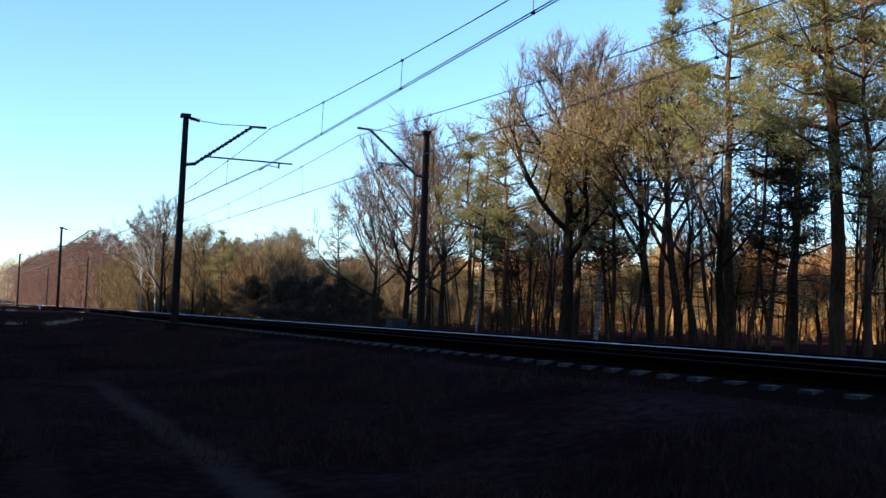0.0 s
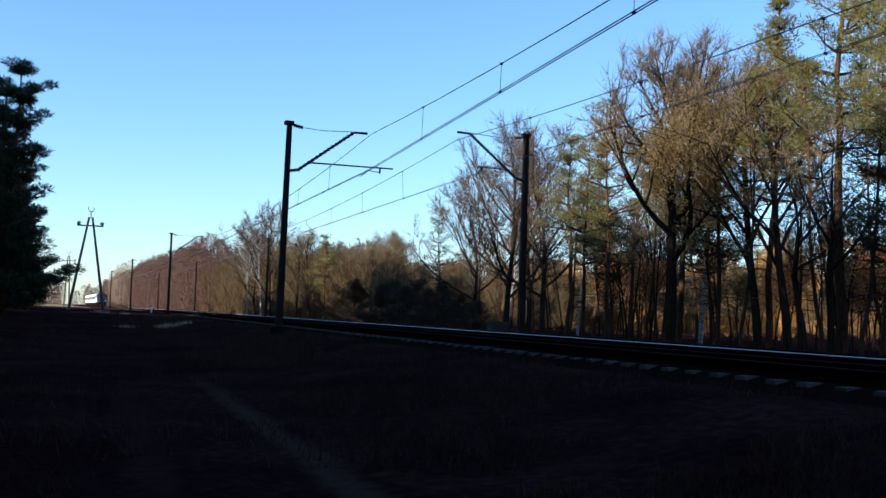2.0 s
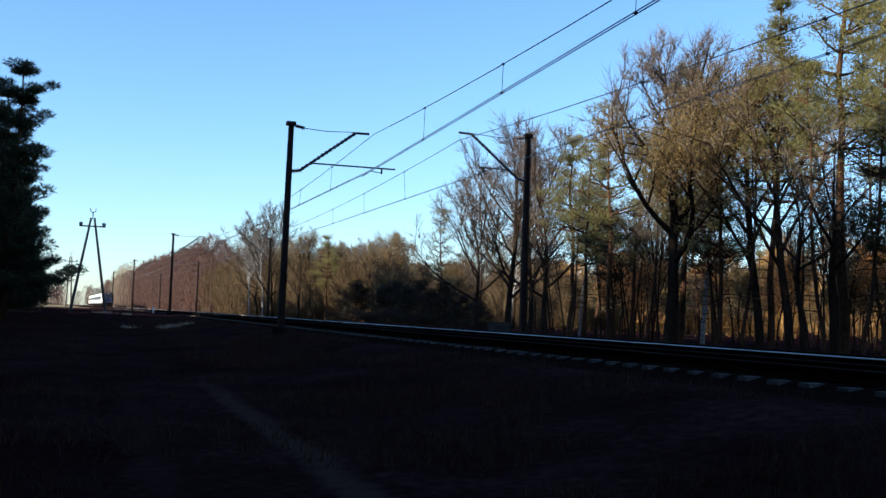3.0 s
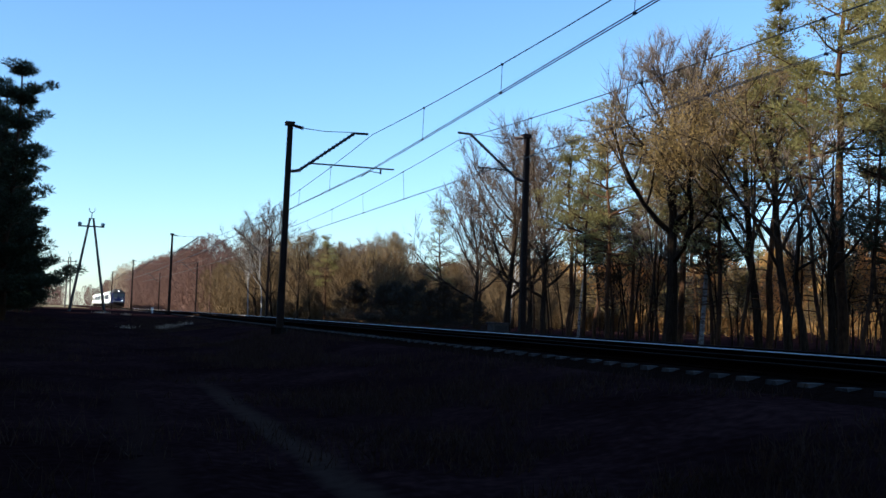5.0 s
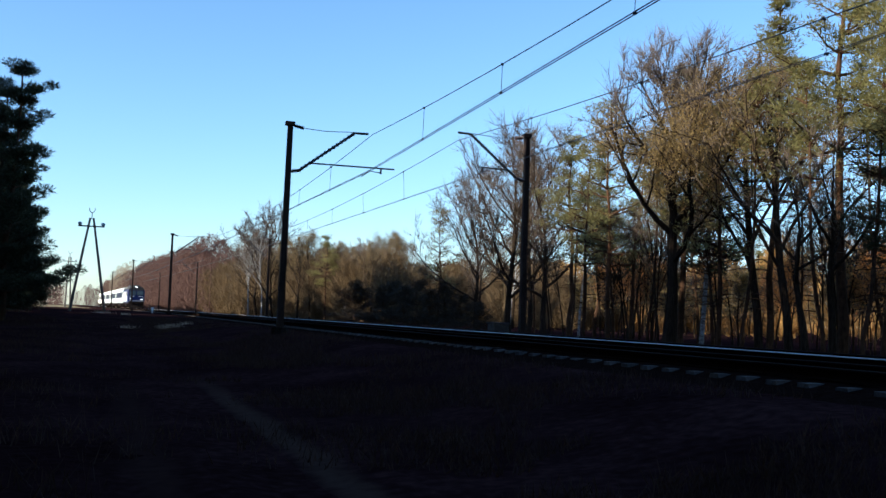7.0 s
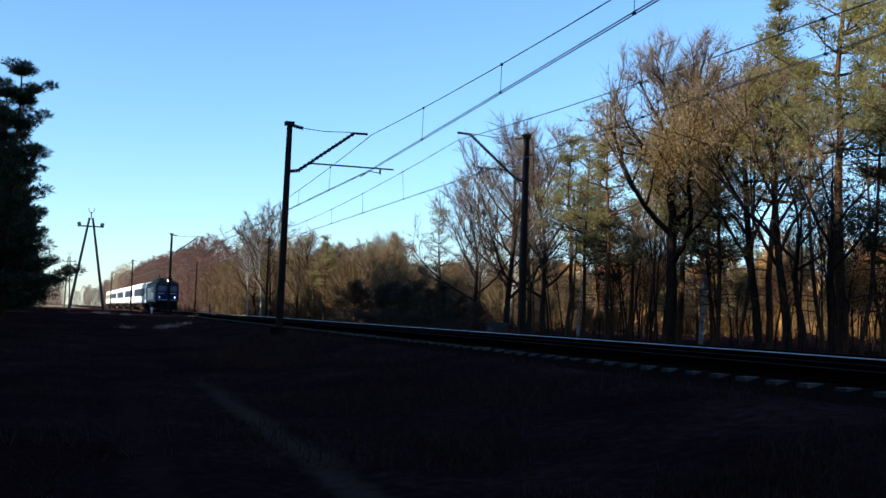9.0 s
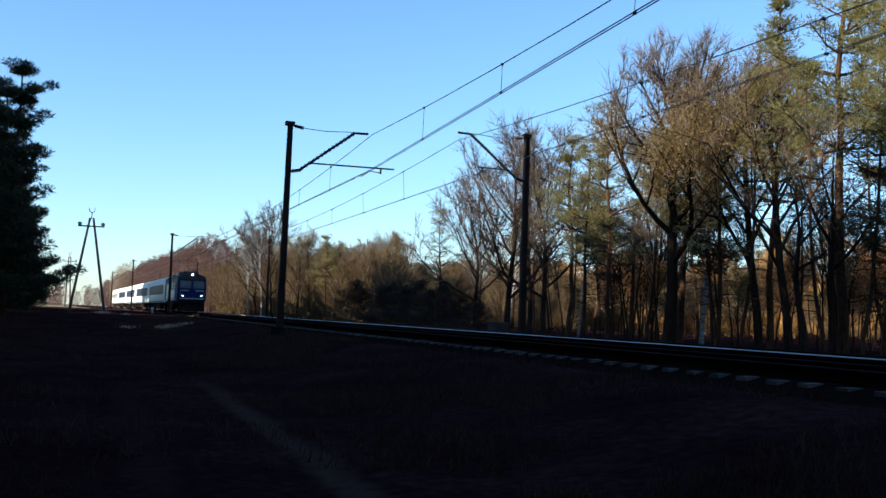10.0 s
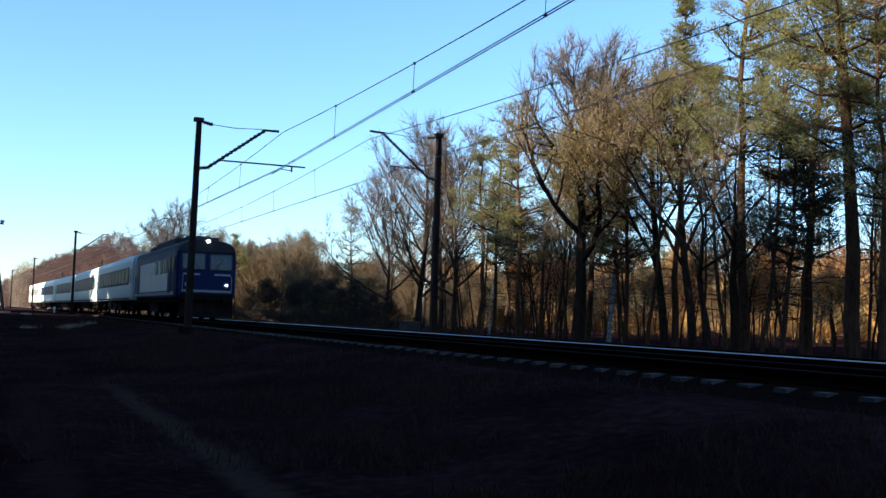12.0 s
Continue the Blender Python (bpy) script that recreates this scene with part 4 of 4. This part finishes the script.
# the forest edge beyond the tracks
for src, ang, x, s in (
        (ALDER, 22.1, 24.5, 1.0), (ALDER2, 20.4, 25.5, 0.92), (ALDER2, 24.1, 25.2, 0.98), (ALDER, 23.2, 29, 0.98),
        (PINE5, 18.3, 24.0, 0.78), (PINE2, 25.4, 25.5, 0.86), (PINE5, 26.2, 24.0, 0.95), (PINE5, 27.5, 23.2, 1.02), (PINE3, 26.8, 28.0, 0.9),
        (OAK, 30.7, 22.6, 0.91), (PINE2, 31.3, 24.8, 0.98), (PINE5, 28.7, 25.0, 0.95), (BIRCH, 32.4, 25.0, 0.95), (OAK2, 35.4, 24.6, 0.98), (OAK2, 36.9, 23.8, 0.92),
        (PINE3, 35.9, 25.0, 1.06), (POLEPINE, 34.5, 22.6, 1.0), (PINE5, 33.3, 23.6, 0.95), (OAK3, 37.5, 21.6, 0.95), (OAK3, 38.9, 22.4, 1.0), (PINE1, 39.5, 24.0, 1.05), (POLEPINE, 40.4, 21.6, 0.95),
        (PINE2, 42.6, 25.5, 1.05), (PINE4, 44.8, 21.6, 1.0), (PINE5, 46.2, 21.2, 1.0), (PINE1, 47.5, 23.0, 1.0), (PINE4, 49.4, 22.5, 1.0),
        (BIRCH, 8.0, 19.5, 0.85), (BIRCH, 8.7, 20.0, 0.9), (ALDER2, 8.4, 21.0, 1.1), (ALDER, 9.3, 21.5, 1.02), (OAK2, 10.6, 20.5, 0.82), (OAK2, 11.3, 21.5, 0.78), (PINE2, 12.1, 22.0, 0.68), (OAK2, 13.0, 24.0, 0.72), (OAK2, 14.6, 25.0, 0.62),
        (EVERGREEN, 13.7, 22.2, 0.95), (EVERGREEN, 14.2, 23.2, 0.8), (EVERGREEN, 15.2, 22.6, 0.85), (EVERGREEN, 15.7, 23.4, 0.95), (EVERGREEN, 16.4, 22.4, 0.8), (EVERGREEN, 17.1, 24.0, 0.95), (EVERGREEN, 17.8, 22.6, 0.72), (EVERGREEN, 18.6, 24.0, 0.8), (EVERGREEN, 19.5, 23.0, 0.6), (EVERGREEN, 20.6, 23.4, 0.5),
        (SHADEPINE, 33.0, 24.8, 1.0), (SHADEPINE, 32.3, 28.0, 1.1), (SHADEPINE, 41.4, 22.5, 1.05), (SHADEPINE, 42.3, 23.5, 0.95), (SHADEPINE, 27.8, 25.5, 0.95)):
    place(src, *seen_at(ang, x), s, random.uniform(0, 360))

for ang, x, s, src in ((28.3, 46, 1.6, SHRUB), (29.2, 48, 1.7, SHRUB), (30.0, 45, 1.5, SHRUB), (28.9, 34, 1.15, SHRUB), (29.4, 38, 1.2, SHRUB), (28.2, 36, 1.0, SHRUB), (34.6, 36, 1.1, SHRUB2), (37.0, 33, 1.0, SHRUB), (26.2, 33, 1.0, SHRUB2), (40.0, 30, 1.0, SHRUB2)):
    place(src, *seen_at(ang, x), s, random.uniform(0, 360))
for i in range(9):   # low spruces closing the foot of the near wood
    place(SPRUCE, -5.6 - 0.25 * i + random.uniform(-0.5, 0.5), 60 + i * 9, 0.55, random.uniform(0, 360))

# fill behind the edge: thin trunks, birches, lit bushes
rnd = random.Random(5)
for i in range(52):   # thin dark stems in the edge
    x = rnd.uniform(22.5, 33)
    place(rnd.choice((POLEPINE, SAPLING, SAPLING)), x, x / math.tan(radians(rnd.uniform(19.5, 50))), rnd.uniform(0.75, 1.0), rnd.uniform(0, 360))
for i in range(150):
    x = rnd.uniform(27, 62)
    y = rnd.uniform(12, 62) + (x - 25) * 0.9
    kind = rnd.random()
    src = SAPLING if kind < 0.42 else POLEPINE if kind < 0.48 else BIRCH if kind < 0.52 else SHRUB if kind < 0.76 else SHRUB2
    place(src, x, y, rnd.uniform(0.55, 0.85) if src in (SAPLING, POLEPINE, BIRCH) else rnd.uniform(0.75, 1.1), rnd.uniform(0, 360))

# the scrubby wood along the line, farther on
for i in range(60):
    y = rnd.uniform(84, 300)
    x = rnd.uniform(24, 44) + bend(y)
    kind = rnd.random()
    src = ALDER2 if kind < 0.3 else OAK2 if kind < 0.5 else SAPLING if kind < 0.65 else BIRCH if kind < 0.75 else PINE2 if kind < 0.85 else SHRUB2
    place(src, x, y, rnd.uniform(0.6, 0.85), rnd.uniform(0, 360))

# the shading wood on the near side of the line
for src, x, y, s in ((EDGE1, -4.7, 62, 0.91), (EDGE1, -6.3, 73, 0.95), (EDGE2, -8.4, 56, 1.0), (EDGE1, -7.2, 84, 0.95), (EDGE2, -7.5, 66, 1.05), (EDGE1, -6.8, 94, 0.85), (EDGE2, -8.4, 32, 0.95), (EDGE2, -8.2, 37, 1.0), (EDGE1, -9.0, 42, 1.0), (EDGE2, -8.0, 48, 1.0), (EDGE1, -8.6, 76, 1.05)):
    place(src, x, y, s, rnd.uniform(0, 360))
# rows beside the view, set there to cast the wood's shade
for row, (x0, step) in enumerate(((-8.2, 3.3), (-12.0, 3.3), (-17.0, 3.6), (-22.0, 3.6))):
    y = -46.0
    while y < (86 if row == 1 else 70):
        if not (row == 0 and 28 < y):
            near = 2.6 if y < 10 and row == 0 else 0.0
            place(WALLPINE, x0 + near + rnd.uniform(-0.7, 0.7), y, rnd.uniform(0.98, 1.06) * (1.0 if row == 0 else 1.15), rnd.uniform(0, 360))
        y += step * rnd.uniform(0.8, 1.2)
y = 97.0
while y < 158:   # a second line behind, added to shade the coaches
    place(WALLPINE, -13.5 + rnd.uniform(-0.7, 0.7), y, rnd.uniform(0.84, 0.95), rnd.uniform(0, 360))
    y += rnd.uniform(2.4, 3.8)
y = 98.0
while y < 158:   # lower pines, added to shade the coaches yet leave the scrub lit
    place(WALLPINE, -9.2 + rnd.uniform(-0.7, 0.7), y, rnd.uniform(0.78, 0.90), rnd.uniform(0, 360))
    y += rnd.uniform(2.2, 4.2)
# pines behind the eye, added unseen to cut skylight on the ground
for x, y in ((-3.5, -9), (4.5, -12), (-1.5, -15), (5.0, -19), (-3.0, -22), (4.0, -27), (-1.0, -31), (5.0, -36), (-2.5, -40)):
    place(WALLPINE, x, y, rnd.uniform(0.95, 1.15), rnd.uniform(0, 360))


def far_wood(name, label, spots, seed, mat, width=0.10, n=1000):
    """Many far leafless trees in one mesh: trunks and fine upswept twigs."""
    rng = np.random.default_rng(seed)
    g = Geo()
    for x, y, h in spots:
        z = ground_z(x, y)
        g.tube([(x, y, z - 0.3), (x + rng.normal(0, 0.2), y, z + h * 0.5), (x + rng.normal(0, 0.4), y, z + h * 0.9)], [0.14, 0.09, 0.03], 4, cap=False)
        f = rng.uniform(0.02, 1.0, n)
        a = rng.uniform(0, 2 * math.pi, n)
        rr = h * 0.23 * np.sin(np.pi * np.clip(f, 0.08, 0.97)) ** 0.7 * rng.uniform(0.2, 1, n) ** 0.5
        c = np.stack([x + rr * np.cos(a), y + rr * np.sin(a), z + h * f * 0.93], 1)
        d = np.stack([np.cos(a) * 0.6, np.sin(a) * 0.6, np.full(n, 0.8)], 1) + rng.normal(0, 0.35, (n, 3))
        g.slivers(c, d, rng.uniform(0.5, 1.4, n), width, rng)
    return tagged(part(name, g, mat), label, "woods", kind="stuff")


rng = np.random.default_rng(77)
spots = [(19.5 + 40 * rng.uniform(0, 1) ** 1.6 + bend(y), y, rng.uniform(13.0, 15.5)) for y in np.concatenate([rng.uniform(190, 330, 190), rng.uniform(330, 620, 130)])]
far_wood("far_wood", "far reddish-brown leafless wood beside the line", spots, 3, HAZETWIG, 0.065, 1500)
spots = [(18.5 + 6 * rng.uniform() + bend(y), y, rng.uniform(15, 19)) for y in rng.uniform(400, 470, 16)]
far_wood("far_birches", "pale sunlit birches at the far end of the wood", spots, 8, PALETWIG, 0.08, 900)
spots = [(22 + 40 * rng.uniform(0, 1) ** 1.4 + bend(y), y, rng.uniform(7.2, 9.6) if y > 120 else rng.uniform(5.0, 7.0)) for y in rng.uniform(84, 200, 170)]
far_wood("scrub_wood", "olive-brown leafless scrub wood beside the line", spots, 5, OLIVETWIG, 0.055, 1900)
spots = [(rng.uniform(-40, -8.5) + bend(y), y, rng.uniform(5, 7)) for y in rng.uniform(215, 300, 40)] + [(rng.uniform(-90, 60), rng.uniform(640, 900), rng.uniform(12, 18)) for i in range(100)]
far_wood("far_wood", "far leafless wood at the end of the line", spots, 4, HAZETWIG)
spots = [(50 + 50 * rng.uniform(0, 1) ** 1.3, rng.uniform(15, 215), rng.uniform(6, 9)) for i in range(240)] + [(100 + 40 * rng.uniform(), rng.uniform(0, 260), rng.uniform(8, 11)) for i in range(130)]
far_wood("back_wood", "dense brown thicket deep in the forest", spots, 6, THICKET, 0.09, 900)


def grass(seed, n, x0, x1, y0, y1, label, h=0.28):
    rng = np.random.default_rng(seed)
    g = Geo()
    x = rng.normal((x0 + x1) / 2, (x1 - x0) / 3.2, n)
    y = y0 + (y1 - y0) * rng.uniform(0, 1, n) ** 1.6
    keep = np.array([noise2(a, b, 0.45, 6.6) + 0.35 * noise2(a, b, 1.7, 2.6) > 0.02 for a, b in zip(x, y)])
    keep &= (x > x0 - 2.5) & (x < x1 + 0.4)
    x, y = x[keep], y[keep]
    x = np.array([a + bend(b) for a, b in zip(x, y)])
    z = np.array([ground_z(a, b) for a, b in zip(x, y)])
    d = np.stack([rng.normal(0, 0.45, len(x)), rng.normal(0, 0.45, len(x)), np.ones(len(x))], 1)
    g.slivers(np.stack([x, y, z], 1), d, h * rng.uniform(0.5, 1.4, len(x)), 0.014, rng)
    return tagged(part("grass", g, GRASSM), label, "grass", kind="stuff")


grass(31, 52000, 1.8, 7.2, 3, 75, "tufts of dry grass on the railway bank, darkened like the soil", 0.17)
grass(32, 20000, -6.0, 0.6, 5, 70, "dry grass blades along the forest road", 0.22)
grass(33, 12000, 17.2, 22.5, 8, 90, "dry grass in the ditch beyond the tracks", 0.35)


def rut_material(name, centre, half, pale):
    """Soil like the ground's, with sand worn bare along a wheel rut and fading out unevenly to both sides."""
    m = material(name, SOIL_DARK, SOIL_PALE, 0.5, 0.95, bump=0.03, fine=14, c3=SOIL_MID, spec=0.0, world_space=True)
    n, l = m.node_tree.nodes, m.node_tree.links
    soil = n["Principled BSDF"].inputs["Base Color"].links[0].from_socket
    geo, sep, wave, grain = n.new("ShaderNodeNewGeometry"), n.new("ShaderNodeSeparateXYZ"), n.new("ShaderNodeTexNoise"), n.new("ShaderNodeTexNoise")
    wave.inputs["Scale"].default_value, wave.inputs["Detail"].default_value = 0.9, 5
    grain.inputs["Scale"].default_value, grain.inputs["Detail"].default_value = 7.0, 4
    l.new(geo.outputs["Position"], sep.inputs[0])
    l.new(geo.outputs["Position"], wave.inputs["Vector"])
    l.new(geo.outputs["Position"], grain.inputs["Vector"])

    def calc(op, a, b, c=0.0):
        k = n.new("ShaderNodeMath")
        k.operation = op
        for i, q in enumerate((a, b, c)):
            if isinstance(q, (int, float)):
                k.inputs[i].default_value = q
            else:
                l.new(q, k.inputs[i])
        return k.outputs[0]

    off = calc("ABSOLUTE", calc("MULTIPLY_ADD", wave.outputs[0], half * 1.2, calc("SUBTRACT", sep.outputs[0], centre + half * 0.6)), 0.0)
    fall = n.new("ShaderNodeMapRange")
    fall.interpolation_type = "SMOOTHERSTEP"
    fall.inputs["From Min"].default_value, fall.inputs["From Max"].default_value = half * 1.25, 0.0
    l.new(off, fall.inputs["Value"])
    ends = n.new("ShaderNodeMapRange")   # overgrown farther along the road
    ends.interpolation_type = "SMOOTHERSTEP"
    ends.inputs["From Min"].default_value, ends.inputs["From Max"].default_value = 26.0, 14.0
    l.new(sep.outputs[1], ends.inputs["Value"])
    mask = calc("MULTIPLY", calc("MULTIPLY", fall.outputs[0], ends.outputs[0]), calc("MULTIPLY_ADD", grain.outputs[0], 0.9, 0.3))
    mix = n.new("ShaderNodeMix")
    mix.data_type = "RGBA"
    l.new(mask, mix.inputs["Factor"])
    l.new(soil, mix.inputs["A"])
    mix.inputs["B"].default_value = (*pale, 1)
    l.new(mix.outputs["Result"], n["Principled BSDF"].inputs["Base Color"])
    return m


# sand tones darkened along with the soil for the same shade
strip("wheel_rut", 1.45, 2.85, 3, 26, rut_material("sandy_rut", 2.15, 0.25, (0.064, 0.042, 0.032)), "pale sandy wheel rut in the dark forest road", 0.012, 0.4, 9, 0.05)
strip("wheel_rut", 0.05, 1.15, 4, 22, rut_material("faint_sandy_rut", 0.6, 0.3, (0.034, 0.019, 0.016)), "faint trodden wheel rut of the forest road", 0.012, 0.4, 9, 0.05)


def grass_clump(seed, x, y, n, spread, h):
    """A pale tussock of long grass, its sun fleck put into the colour."""
    rng = np.random.default_rng(seed)
    g = Geo()
    px, py = rng.normal(x, spread, n), rng.normal(y, spread * 2.0, n)
    pz = np.array([ground_z(a, c) for a, c in zip(px, py)])
    d = np.stack([rng.normal(0, 0.5, n), rng.normal(0, 0.5, n), np.ones(n)], 1)
    g.slivers(np.stack([px, py, pz], 1), d, h * rng.uniform(0.5, 1.3, n), 0.03, rng)
    tagged(part("grass_tussock", g, FLECKGRASS), "pale tussock of dry grass on the bank, sun fleck painted in", "grass", kind="stuff")


for i, (x, y, n, s) in enumerate(((3.9, 57, 260, 0.25), (3.4, 55, 120, 0.2), (1.7, 56, 90, 0.2), (0.9, 96, 200, 0.35), (2.6, 88, 90, 0.25), (4.9, 60, 80, 0.2))):
    grass_clump(90 + i, x, y, n, s, 0.2)

# ---------------------------------------------------------------- sleepers: pieces of the tracks
SL = sleeper_mesh().mesh("sleeper", SLEEPER)
SPACING = 0.64
for tr, x in ((near_track, X_NEAR), (far_track, X_FAR)):
    y, k, rest = -6.0 if x == X_NEAR else 4.0, 0, Geo()
    src = sleeper_mesh()
    while y < 300:
        jig = random.uniform(-0.02, 0.02)
        if k < 140:
            s = new("sleeper", SL)
            s.parent = tr
            s.matrix_basis = pose(x + bend(y) + jig, y, random.uniform(-0.008, 0.004), 0, 0, random.uniform(-0.6, 0.6))
        else:
            rest.add(np.concatenate(src.v) + np.array([x + bend(y) + jig, y, 0]), [f for f in src.f if len(f) == 4])
        y, k = y + SPACING, k + 1
    tagged(part("far_sleepers", rest, SLEEPER, tr), kind="stuff")

# ---------------------------------------------------------------- the train's run
SPEED, HEAD_END = 28.4, 50.4      # metres a second, and the place of the locomotive's front at the end


def on_line(y_front, length):
    """Pose of a vehicle whose front stands at y_front."""
    a, b = y_front + 0.2 * length, y_front + 0.8 * length
    xa, xb = X_NEAR + bend(a), X_NEAR + bend(b)
    turn = math.degrees(math.atan2(-(xb - xa), b - a))
    k = (xb - xa) / (b - a)
    return pose(xa - k * (a - y_front), y_front, 0, 0, 0, turn)


def motions():
    gap = 0.0
    for thing, length in [(loco, LL)] + cars:
        rows = []
        for i in range(25):
            t = i * 0.5
            rows.append((t, on_line(HEAD_END + SPEED * (12.0 - t) + gap, length)))
        walk(thing, rows)
        for c in thing.animation_data.action.layers[0].strips[0].channelbag(thing.animation_data.action_slot).fcurves:
            for key in c.keyframe_points:
                key.interpolation = "LINEAR"
        gap += length + 1.0


motions()
